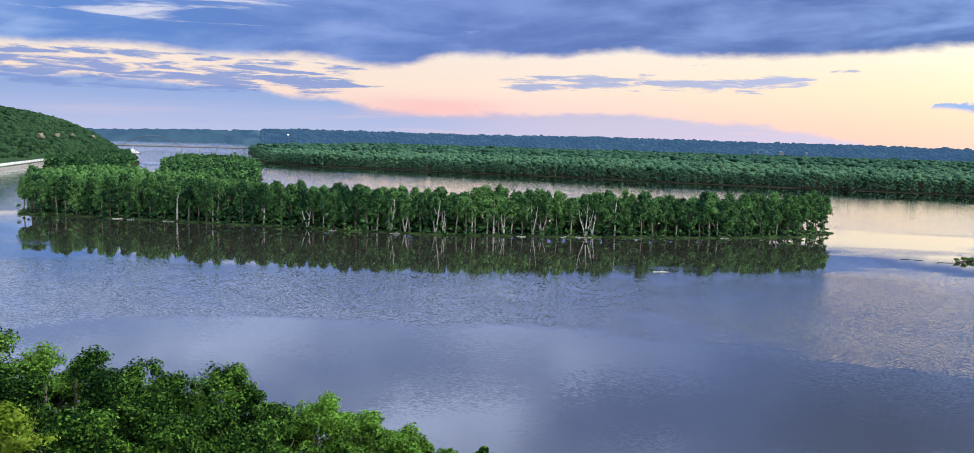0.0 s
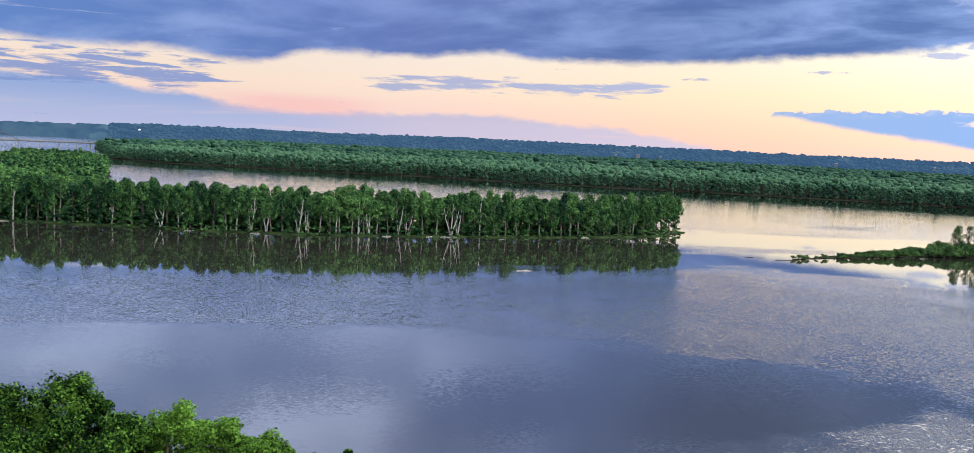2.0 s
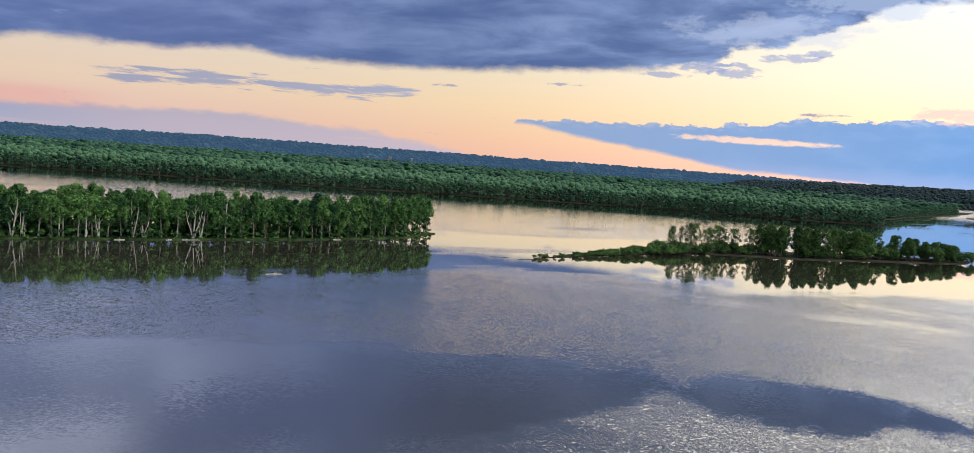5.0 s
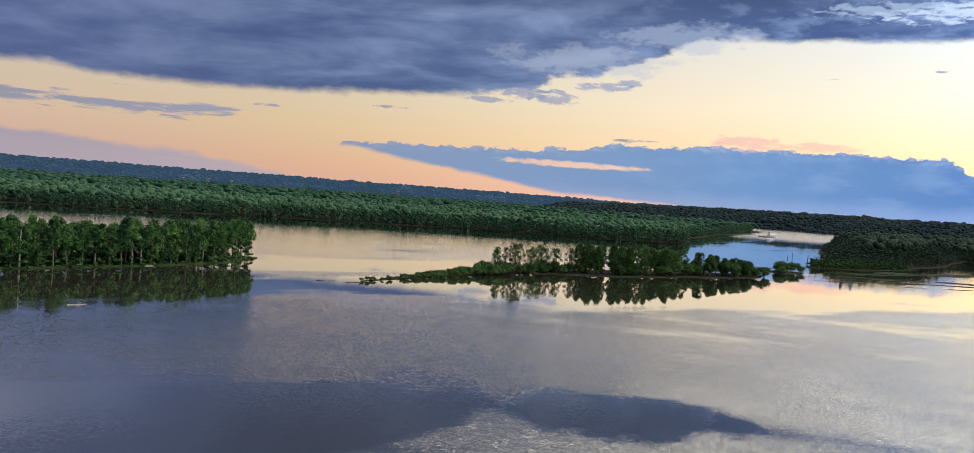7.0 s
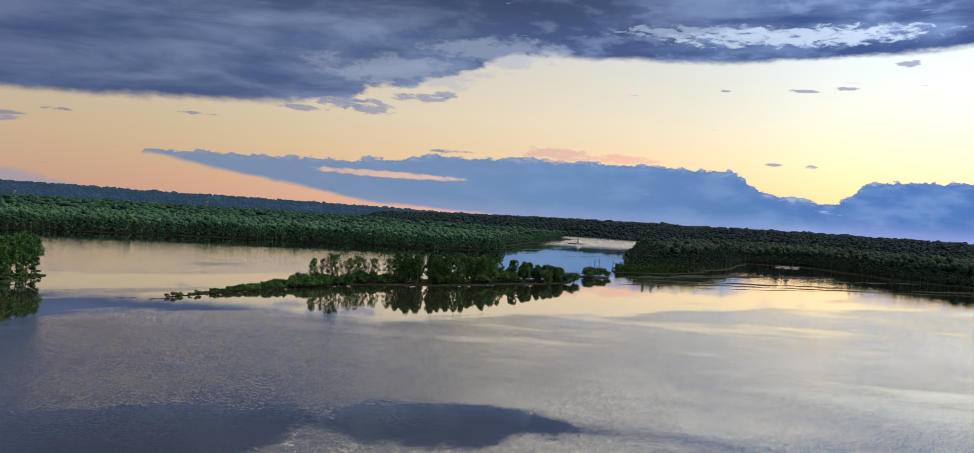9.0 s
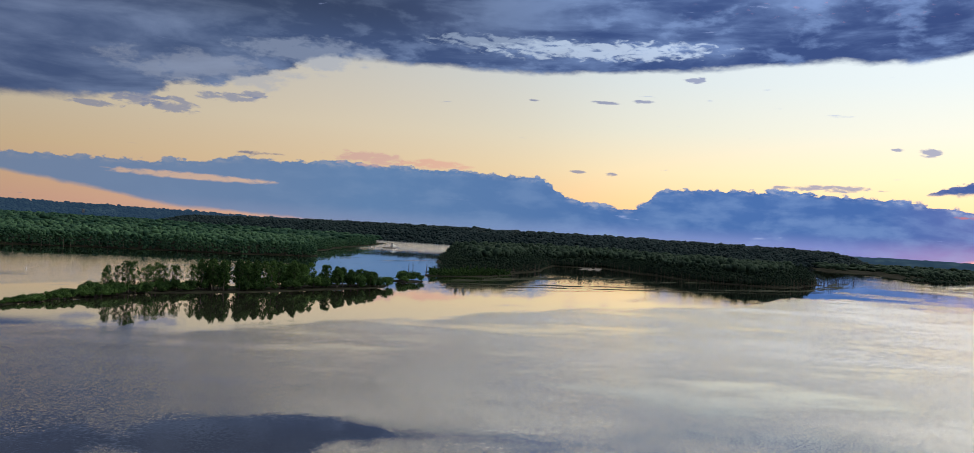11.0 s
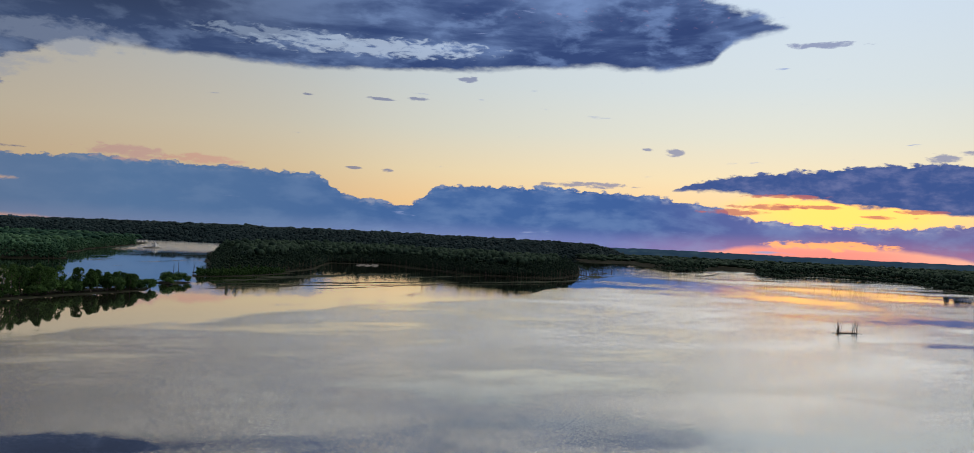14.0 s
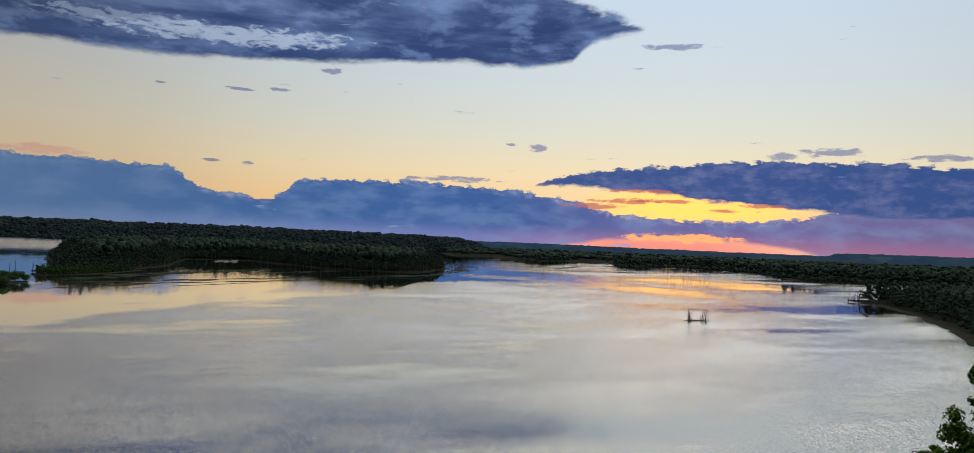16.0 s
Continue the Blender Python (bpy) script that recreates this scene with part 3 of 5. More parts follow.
def merge(pieces):
    """Joins (places, faces) pairs into one."""
    vs, fs, base = [], [], 0
    for v, f in pieces:
        vs.append(v)
        fs.append(f + base)
        base += len(v)
    return np.concatenate(vs), np.concatenate(fs)


def inside(poly, x, y):
    """Which of the places x, y lie in the polygon."""
    r = np.zeros(len(x), bool)
    n = len(poly)
    for i in range(n):
        (x1, y1), (x2, y2) = poly[i], poly[(i + 1) % n]
        if y1 != y2:
            r ^= ((y1 > y) != (y2 > y)) & (x < (x2 - x1) * (y - y1) / (y2 - y1) + x1)
    return r


def shore_distance(poly, x, y):
    """The distance of places to the polygon's edge."""
    best = np.full(len(x), 1e9)
    n = len(poly)
    for i in range(n):
        a, b = np.array(poly[i], float), np.array(poly[(i + 1) % n], float)
        d = b - a
        t = np.clip(((x - a[0]) * d[0] + (y - a[1]) * d[1]) / max(d @ d, 1e-9), 0, 1)
        best = np.minimum(best, np.hypot(x - a[0] - t * d[0], y - a[1] - t * d[1]))
    return best


def ragged(poly, step, amount, seed):
    """The polygon with points every step metres, pushed to and fro."""
    rng = np.random.default_rng(seed)
    out = []
    n = len(poly)
    for i in range(n):
        a, b = np.array(poly[i], float), np.array(poly[(i + 1) % n], float)
        k = max(1, int(np.hypot(*(b - a)) / step))
        for j in range(k):
            p = a + (b - a) * j / k
            out.append(tuple(p + rng.normal(0, amount, 2) * (j > 0)))
    return out


def land(name, poly, top, mat, label, step=25, amount=2.0, seed=1, rim=3.0):
    """Low land: a flat top, a sloping bank and a foot under water."""
    poly = ragged(poly, step, amount, seed)
    bm = bmesh.new()
    upper = [bm.verts.new((x, y, top)) for x, y in poly]
    face = bm.faces.new(upper)
    if face.normal.z < 0:
        bmesh.ops.reverse_faces(bm, faces=[face])
    face.normal_update()
    cx, cy = np.mean(poly, axis=0)
    n = len(poly)
    lower = []
    area = sum(poly[i][0] * poly[(i + 1) % n][1] - poly[(i + 1) % n][0] * poly[i][1] for i in range(n))
    turn = 1 if area > 0 else -1
    for i in range(n):
        a, b = Vector(poly[i - 1]), Vector(poly[(i + 1) % n])
        d = (b - a).normalized()
        lower.append(bm.verts.new((poly[i][0] + d.y * rim * turn, poly[i][1] - d.x * rim * turn, -1.0)))
    for i in range(n):
        j = (i + 1) % n
        bm.faces.new((upper[i], lower[i], lower[j], upper[j]))
    bmesh.ops.triangulate(bm, faces=[face])
    bmesh.ops.recalc_face_normals(bm, faces=bm.faces)
    ob = part(name, bm, mat)
    return tagged(ob, label, "ground", kind="structure")


# ---- large structure ----
# the river reaches the horizon
R = 4950
ring = [(R * math.cos(2 * math.pi * i / 96), R * math.sin(2 * math.pi * i / 96), 0.0) for i in range(96)]
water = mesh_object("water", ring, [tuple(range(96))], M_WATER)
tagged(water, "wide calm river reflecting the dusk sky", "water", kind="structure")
bed = mesh_object("ground", [(x * 1.005, y * 1.005, -3.0) for x, y, z in ring], [tuple(range(96))], M_MUD)
tagged(bed, "dark muddy river bed under the water", "ground", kind="structure")

ISLAND = [(-282, 500), (-233, 493), (-173, 481), (-127, 473), (-76, 460), (-26, 454), (25, 460), (78, 467), (133, 478), (190, 498), (223, 528), (205, 545), (140, 540), (60, 535), (-40, 530), (-130, 545), (-230, 560), (-300, 545)]
ISLAND_BACK = [(-d * math.sin(radians(a)), d * math.cos(radians(a))) for a, d in ((21.2, 700), (19, 690), (16.8, 740), (15.4, 900), (15.1, 1080), (15.4, 1300), (17, 1470), (20.4, 1440), (21.4, 1150))]
ISLAND_SIDE = [(-d * math.sin(radians(a)), d * math.cos(radians(a))) for a, d in ((28.6, 660), (26, 620), (22.5, 615), (18, 605), (18.5, 680), (21.5, 720), (23, 860), (26, 880), (29, 800))]
FAR_BANK = [(-674, 2360), (-540, 1950), (-420, 1570), (-303, 1447), (-192, 1410), (-83, 1360), (114, 1300), (274, 1205), (446, 1150), (608, 1090), (800, 985), (913, 870), (1040, 812), (1085, 850), (1180, 950), (1320, 1010), (1470, 1101), (2021, 1358), (2271, 1493), (2350, 1800), (2700, 3800), (600, 4700), (-600, 4700)]
SPIT = [(231, 403), (262, 411), (300, 420), (334, 428), (385, 434), (450, 410), (515, 404), (600, 396), (630, 412), (600, 432), (520, 446), (440, 460), (385, 458), (330, 440), (290, 428), (255, 416)]
TUFT_ISLE = [(676, 424), (700, 420), (724, 430), (716, 450), (688, 448)]
MARSH = [(840, 478), (900, 470), (960, 468), (1050, 470), (1150, 482), (1290, 530), (1400, 560), (1470, 490), (1340, 375), (1262, 300), (1215, 230), (1225, 150), (1400, 120), (1685, 140), (1900, 300), (2150, 700), (2150, 900), (1900, 930), (1600, 850), (1290, 740), (1000, 560), (920, 530)]
WEST_FLAT = [(2560, 190), (2700, 60), (2120, -50), (2120, -90), (2450, -200), (2420, -280), (2020, -250), (2000, -300), (2250, -420), (2030, -560), (1900, -560), (1640, -555), (1600, -640), (1570, -720), (1400, -900), (1500, -2500), (3500, -3400), (4800, -1000), (4850, 0), (4700, 900), (3300, 300)]
NEAR_POINT = [(985, -388), (909, -392), (830, -378), (759, -362), (640, -325), (535, -288), (420, -262), (300, -300), (420, -700), (900, -640), (1080, -560)]
land("ground_island", ISLAND, 0.7, M_GRASS, "low grassy shore of the wooded island", 9, 0.9, 2, 1.3)
FOOT = [(-590, 1110), (-648, 1230), (-690, 1440), (-790, 1720), (-740, 1740), (-640, 1500), (-575, 1380), (-520, 1200), (-490, 1060)]
land("ground_foot", FOOT, 0.7, M_SOIL, "low wooded shore under the upstream bluff", seed=23)
land("ground_back_island", ISLAND_BACK, 0.7, M_SOIL, "low muddy shore of the wooded island behind", seed=3)
land("ground_side_island", ISLAND_SIDE, 0.7, M_SOIL, "low muddy shore of the wooded island beside", seed=13)
land("ground_far_bank", FAR_BANK, 0.8, M_SOIL, "low wooded floodplain across the river", 40, 4, 4)
land("ground_spit", SPIT, 0.4, M_SOIL, "low grassy spit in the river", 12, 1.5, 5, 2.0)
land("ground_tuft", TUFT_ISLE, 0.4, M_SOIL, "tiny muddy islet", 8, 1, 6, 1.5)
land("ground_marsh", MARSH, 0.5, M_SOIL, "dark marshy island shore", 25, 6, 7)
land("ground_west", WEST_FLAT, 0.6, M_SOIL, "dark flat land under the sunset", 50, 9, 8)
land("ground_point", NEAR_POINT, 0.5, M_SOIL, "dark muddy point with trees", 14, 2.5, 9)


def ridge(name, crest, half, mat, label, seed, rough=6.0, step=18.0, rows=9):
    """A long wooded ridge along crest points (x, y, height), half metres wide to each side, with a bumpy canopy."""
    pts = []
    for a, b in zip(crest, crest[1:]):
        a, b = np.array(a, float), np.array(b, float)
        k = max(1, int(np.hypot(*(b - a)[:2]) / step))
        pts += [a + (b - a) * i / k for i in range(k)]
    pts.append(np.array(crest[-1], float))
    pts = np.array(pts)
    way = np.gradient(pts[:, :2], axis=0)
    way /= np.maximum(np.hypot(way[:, 0], way[:, 1])[:, None], 1e-6)
    side = np.stack([way[:, 1], -way[:, 0]], 1)
    rng = np.random.default_rng(seed)
    verts = []
    across = np.linspace(-1, 1, rows)
    for i, p in enumerate(pts):
        for s in across:
            h = p[2] * (1 - abs(s) ** 1.8)
            bump = rng.normal(0, rough) * (1 - abs(s)) ** 0.5 * 0.5 + rough * 0.8 * noise.noise(Vector((p[0] / 60, p[1] / 60, s * 3)))
            verts.append((p[0] + side[i, 0] * s * half, p[1] + side[i, 1] * s * half, max(h + bump, -1.5) if abs(s) < 1 else -1.5))
    n = len(pts)
    i, j = np.meshgrid(np.arange(n - 1), np.arange(rows - 1), indexing="ij")
    a = (i * rows + j).ravel()
    faces = np.stack([a, a + 1, a + rows + 1, a + rows], 1)
    return tagged(mesh_object(name, np.array(verts), faces, mat, smooth=False), label, "hill", kind="structure")


def polar(az, dist, z):
    return (-dist * math.sin(radians(az)), dist * math.cos(radians(az)), z)


ridge("backdrop_hills_east", [polar(a, 4800, h) for a, h in ((36, 54), (27, 54), (24.9, 56), (22, 66), (16, 74), (12, 80))], 90, M_HILL_HAZE, "distant wooded hills beyond the river, blue haze glow added", 10, 5.0)
ridge("backdrop_hills", [polar(a, 4550, h) for a, h in ((15, 80), (8, 82), (0, 80), (-6, 88), (-14, 86), (-24, 82), (-34, 76), (-42, 72), (-50, 62), (-56, 50))], 360, M_HILL_HAZE, "distant wooded hills on the horizon, blue haze glow added", 11, 5.0)
ridge("backdrop_ridge", [polar(a, d, h) for a, d, h in ((-44, 4300, 48), (-50, 4000, 60), (-57, 3700, 66), (-64, 3500, 66), (-72, 3450, 66), (-79, 3500, 62), (-84, 3600, 60), (-86.2, 3650, 54), (-87.2, 3680, 20))], 330, M_RIDGE_HAZE, "long dark wooded ridge beyond the river", 12, 5.0, 12.0)
ridge("backdrop_mesa", [polar(a, 4550, h) for a, h in ((-109.5, 30), (-111, 62), (-114, 66), (-120, 64), (-130, 60))], 300, M_HILL_HAZE, "low flat-topped hill far off at dusk", 13, 2.5)
ridge("backdrop_west", [polar(a, 4600, h) for a, h in ((-84, 48), (-90, 52), (-98, 48), (-106, 45), (-114, 46), (-130, 46))], 300, M_HILL_HAZE, "faint far land under the sunset", 14, 2.5)


# ---- trees ----
def ico(level):
    bm = bmesh.new()
    bmesh.ops.create_icosphere(bm, subdivisions=level, radius=1.0)
    v = np.array([tuple(x.co) for x in bm.verts])
    f = np.array([[x.index for x in face.verts] for face in bm.faces])
    bm.free()
    return v, f


ICO1, ICO2 = ico(1), ico(2)
turner = np.random.default_rng(5)
TURNED = np.stack([ICO1[0] @ np.linalg.qr(turner.normal(0, 1, (3, 3)))[0] for i in range(24)])


def leaf_cards(rng, centres, normals, size):
    """Bent leaf sprays, each of two triangles, at the centres and facing roughly along the normals."""
    n = len(centres)
    nor = normals + rng.normal(0, 0.55, (n, 3))
    nor /= np.linalg.norm(nor, axis=1)[:, None]
    t = np.cross(nor, rng.normal(0, 1, (n, 3)))
    t /= np.linalg.norm(t, axis=1)[:, None]
    b = np.cross(nor, t)
    s = (size * rng.uniform(0.6, 1.35, n))[:, None]
    droop = nor * s * rng.uniform(-0.45, 0.1, n)[:, None]
    v = np.stack([centres - t * s, centres + b * s * 0.6 + droop, centres + t * s, centres - b * s * 0.6 + droop], 1).reshape(-1, 3)
    a = np.arange(n) * 4
    f = np.concatenate([np.stack([a, a + 1, a + 2], 1), np.stack([a, a + 2, a + 3], 1)])
    return v, f


def crown(rng, lobes, cards, size, core=0.8, level=1, jitter=0.18, deep=0.72):
    """Foliage on lobes (x, y, z, radius, height): a rough core in each and leaf sprays over it, with gaps between the lobes."""
    base_v, base_f = ICO1 if level == 1 else ICO2
    pieces = []
    weight = np.array([l[3] * l[4] for l in lobes])
    counts = np.maximum(3, (cards * weight / weight.sum()).astype(int))
    for (x, y, z, r, h), k in zip(lobes, counts):
        if core:
            v = base_v * (1 + rng.normal(0, jitter, (len(base_v), 1))) * np.array([r, r, h]) * core + np.array([x, y, z])
            pieces.append((v, base_f))
        d = rng.normal(0, 1, (k, 3))
        d[:, 2] = np.where(d[:, 2] < -0.5, -d[:, 2], d[:, 2])
        d /= np.linalg.norm(d, axis=1)[:, None]
        c = d * np.array([r, r, h]) * rng.uniform(deep, 1.12, (k, 1)) + np.array([x, y, z])
        nor = d * 0.8 + np.array([0, 0, 0.5])
        pieces.append(leaf_cards(rng, c, nor, size))
    return merge(pieces)


def bole(rng, height, radius, limbs, spread, lean=0.04, sides=6):
    """A tapered trunk with limbs that fork out and up."""
    top = np.array([rng.normal(0, lean) * height, rng.normal(0, lean) * height, height])
    mid = top * 0.5 + np.array([rng.normal(0, 0.02) * height, rng.normal(0, 0.02) * height, 0])
    pieces = [tube([(0, 0, -0.6), (0, 0, height * 0.06), mid, top], [radius * 1.5, radius, radius * 0.7, radius * 0.22], sides)]
    for i in range(limbs):
        f = rng.uniform(0.3, 0.8)
        start = mid * (f / 0.5) if f < 0.5 else mid + (top - mid) * (f - 0.5) / 0.5
        a = rng.uniform(0, 2 * math.pi)
        out = spread * rng.uniform(0.6, 1.1)
        end = start + np.array([math.cos(a) * out, math.sin(a) * out, out * rng.uniform(0.7, 1.5)])
        bend = start + (end - start) * 0.5 + np.array([0, 0, -0.12 * out])
        pieces.append(tube([start, bend, end], [radius * 0.45, radius * 0.3, radius * 0.08], 5))
    return merge(pieces)


def tree(name, rng, height, width, cards, size, leaf, bark, label, low=0.12, lobes=16, level=1, core=0.8, columns=0.5, small=1.0):
    """A broadleaf tree: trunk with limbs, and a crown of lobes from low to the top."""
    base = thing(name, None, label, "tree")
    v, f = bole(rng, height * 0.85, height * 0.017 + 0.05, 6, width * 0.6)
    mesh_object("trunk", v, f, bark, base, True)
    ls = []
    for i in range(lobes):
        z = height * (low + (0.93 - low) * ((i + 0.5) / lobes) ** 0.8)
        fill = math.sin(math.pi * min(1.0, max(0.06, (z / height - low) / (1.04 - low))) ** 0.7)
        a = i * 2.4 + rng.uniform(-0.5, 0.5)
        out = width * fill * rng.uniform(0.3, 0.85)
        r = width * small * rng.uniform(0.3, 0.5) * (0.6 + 0.4 * fill)
        ls.append((math.cos(a) * out, math.sin(a) * out, z, r, r * rng.uniform(0.8, 1.0 + columns)))
    ls.append((0, 0, height * 0.88, width * 0.42, height * 0.11))
    v, f = crown(rng, ls, cards, size, core, level)
    mesh_object("crown", v, f, leaf, base)
    return base


def scatter(poly, spacing, seed, margin=0.0, keep=None):
    """Places in the polygon, about spacing apart, at least margin from its edge."""
    rng = np.random.default_rng(seed)
    p = np.array(poly)
    xs = np.arange(p[:, 0].min(), p[:, 0].max(), spacing)
    ys = np.arange(p[:, 1].min(), p[:, 1].max(), spacing)
    x, y = (a.ravel() for a in np.meshgrid(xs, ys))
    x = x + rng.uniform(-0.45, 0.45, len(x)) * spacing
    y = y + rng.uniform(-0.45, 0.45, len(y)) * spacing
    ok = inside(poly, x, y)
    x, y = x[ok], y[ok]
    d = shore_distance(poly, x, y)
    ok = d >= margin
    x, y, d = x[ok], y[ok], d[ok]
    if keep is not None:
        ok = keep(x, y, d)
        x, y, d = x[ok], y[ok], d[ok]
    return x, y, d


def wood(name, places, height, width, leaf, label, seed, cards=0, size=1.5, lobes=3, level=1, spread=0.22, taper=0.0, low=0.12, squash=1.0):
    """A wood of many trees in one mesh; cards: leaf sprays a tree; low: where the crowns begin."""
    rng = np.random.default_rng(seed)
    protos = []
    for k in range(12):
        ls = []
        for i in range(lobes):
            f = i / max(lobes - 1, 1)
            a = 2.4 * i + rng.uniform(0, 1)
            z = height * (0.84 - (0.84 - low) * f ** 1.2 + rng.uniform(-0.05, 0.05) * (lobes > 1))
            out = width * (rng.uniform(0.0, 0.2) if i == 0 else rng.uniform(0.3, 0.7))
            r = width * rng.uniform(0.5, 0.78) * (1.0 if lobes < 4 else 0.8)
            ls.append((math.cos(a) * out, math.sin(a) * out, z, r, min(height * 0.22, r * rng.uniform(0.7, 1.1) * squash)))
        if cards:
            protos.append(crown(rng, ls, cards, size, 0.8, level, 0.14))
        else:
            bv, bf = ICO1 if level == 1 else ICO2
            protos.append(merge([(bv * (1 + rng.normal(0, 0.12, (len(bv), 1))) * [l[3] * 1.15, l[3] * 1.15, l[4] * 1.2] + [l[0], l[1], l[2]], bf) for l in ls for bv in (TURNED[rng.integers(24)] if level == 1 else bv,)]))
    x, y, d = places
    pieces = []
    for i in range(len(x)):
        h = max(0.45, 1 + rng.normal(0, spread * 0.5) + 0.12 * noise.noise(Vector((x[i] / 70, y[i] / 70, 0.5))))
        w = rng.uniform(0.8, 1.3)
        if taper:
            h *= min(1.0, 0.3 + d[i] / taper)
        v, f = protos[rng.integers(12)]
        a = rng.uniform(0, 2 * math.pi)
        c, s = math.cos(a), math.sin(a)
        pieces.append((np.stack([(v[:, 0] * c - v[:, 1] * s) * w + x[i], (v[:, 0] * s + v[:, 1] * c) * w + y[i], v[:, 2] * h + 0.4], 1), f))
    v, f = merge(pieces)
    return tagged(mesh_object(name, v, f, leaf, smooth=not cards), label, "woods", kind="stuff")


def wood_trunks(name, places, height, label, seed, share=0.6, radius=0.4):
    rng = np.random.default_rng(seed)
    pieces = []
    x, y, d = places
    for i in range(len(x)):
        if rng.uniform() < share:
            lx, ly = rng.normal(0, 0.8, 2)
            v, f = tube([(x[i], y[i], -0.3), (x[i] + lx, y[i] + ly, height * rng.uniform(0.5, 0.8))], [radius, radius * 0.5], 4)
            pieces.append((v, f))
    v, f = merge(pieces)
    return tagged(mesh_object(name, v, f, M_BARK), label, "woods", kind="stuff")


# the wooded island: a dozen kinds of tree, copied along it
rng = np.random.default_rng(40)
kinds = []
for k in range(12):
    h = rng.uniform(21, 25)
    kinds.append(tree("island_tree", rng, h, rng.uniform(4.2, 6.2), 1350, 0.56, M_LEAF_ISLAND, M_BARK_PALE if k % 3 == 0 else M_BARK, "tall green floodplain tree with pale trunk at the shore", low=rng.uniform(0.06, 0.34), lobes=24, core=0.5, columns=0.8, small=0.85))


def along(poly, first, last, spacing, inset, seed):
    """Places along the polygon's points first to last, set back by inset."""
    r = np.random.default_rng(seed)
    out, carry = [], 0.0
    for (x1, y1), (x2, y2) in zip(poly[first:last], poly[first + 1:last + 1]):
        length = math.hypot(x2 - x1, y2 - y1)
        s = carry
        while s < length:
            dx, dy = (x2 - x1) / length, (y2 - y1) / length
            side = inset + r.uniform(-2.0, 2.0)
            out.append((x1 + dx * s - dy * side, y1 + dy * s + dx * side))
            s += spacing * r.uniform(0.75, 1.25)
        carry = s - length
    return out


spots = along(ISLAND, 0, 10, 6.6, 4.5, 42) + along(ISLAND, 0, 10, 7.0, 12.0, 43) + along(ISLAND, 1, 9, 8.0, 20.0, 44) + along(ISLAND, 1, 9, 11.0, 32.0, 45)
used = set()
for px, py in spots[:300]:
    k = int(rng.integers(len(kinds)))
    m = pose(px, py, 0.6, 0, 0, rng.uniform(0, 360))
    if k not in used:
        used.add(k)
        kinds[k].matrix_basis = m
        tagged(kinds[k], group="island trees")
    else:
        o = copy_thing(kinds[k], m)
        o.scale = (rng.uniform(0.9, 1.15), rng.uniform(0.9, 1.15), rng.uniform(0.84, 1.1))
wood("undergrowth_island", scatter(ISLAND, 5.5, 46, 8), 12, 4.2, M_LEAF_ISLAND, "dense undergrowth between the island's trees", 47, 24, 0.9, 2)

rim = along(ISLAND, 0, 10, 2.6, 1.6, 48)
rim = (np.array([p[0] for p in rim]), np.array([p[1] for p in rim]), None)
wood("undergrowth_shore", rim, 3.4, 2.2, M_LEAF_ISLAND, "low bushes along the island's waterline", 49, 30, 0.5, 2, spread=0.9)

# woods behind and across the river
wood("woods_side_island", scatter(ISLAND_SIDE, 8.0, 149, 2), 19, 4.8, M_LEAF_ISLAND, "dense green wood on the neighbouring island", 150, 80, 1.0, 4)
wood("woods_foot", scatter(FOOT, 8.5, 250, 2), 11.5, 4.6, M_LEAF_ISLAND, "green wood along the bluff's foot", 251, 60, 1.1, 4)
wood("woods_back_island", scatter(ISLAND_BACK, 8.5, 50, 2), 17, 4.6, M_LEAF_ISLAND, "dense green wood on the island behind", 51, 60, 1.2, 4)
front = scatter(FAR_BANK, 8.0, 52, 1.0, lambda x, y, d: (d < 26) & (y < 2600) & (x < 2000))
wood("woods_far_bank_edge", front, 18.5, 4.4, M_LEAF_FAR_HAZE, "green floodplain wood along the far bank", 53, 70, 1.0, 6, spread=0.3, low=0.16)
wood_trunks("woods_far_bank_trunks", (front[0][front[2] < 7], front[1][front[2] < 7], None), 16, "pale trunks along the far bank", 54, 0.8, 0.4)
deep = scatter(FAR_BANK, 8.8, 55, 20, lambda x, y, d: (np.hypot(x, y) < 1900))
wood("woods_far_bank", deep, 20.0, 5.8, M_LEAF_FAR_HAZE, "green floodplain wood reaching to the hills", 56, 0, lobes=1, spread=0.26, squash=0.75)
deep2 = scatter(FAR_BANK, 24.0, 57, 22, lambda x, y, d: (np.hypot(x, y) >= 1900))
wood("woods_far_plain", deep2, 22, 14, M_LEAF_FAR_HAZE, "green floodplain wood far off", 58, 0, lobes=1, spread=0.3, squash=0.45)
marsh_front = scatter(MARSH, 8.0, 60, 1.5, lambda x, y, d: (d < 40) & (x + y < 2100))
wood("woods_marsh_edge", marsh_front, 24, 3.6, M_LEAF_DUSK_SHADE, "dark wood along the marshy island", 61, 76, 0.8, 6, spread=0.3, taper=30.0, low=0.2)
wood_trunks("woods_marsh_trunks", scatter(MARSH, 9, 69, 1, lambda x, y, d: d < 25), 17, "bare trunks along the marshy shore", 68, 0.9, 0.3)
shrubs = scatter([(815, 476), (850, 458), (920, 448), (985, 452), (985, 478), (900, 482), (840, 492)], 4.5, 260)
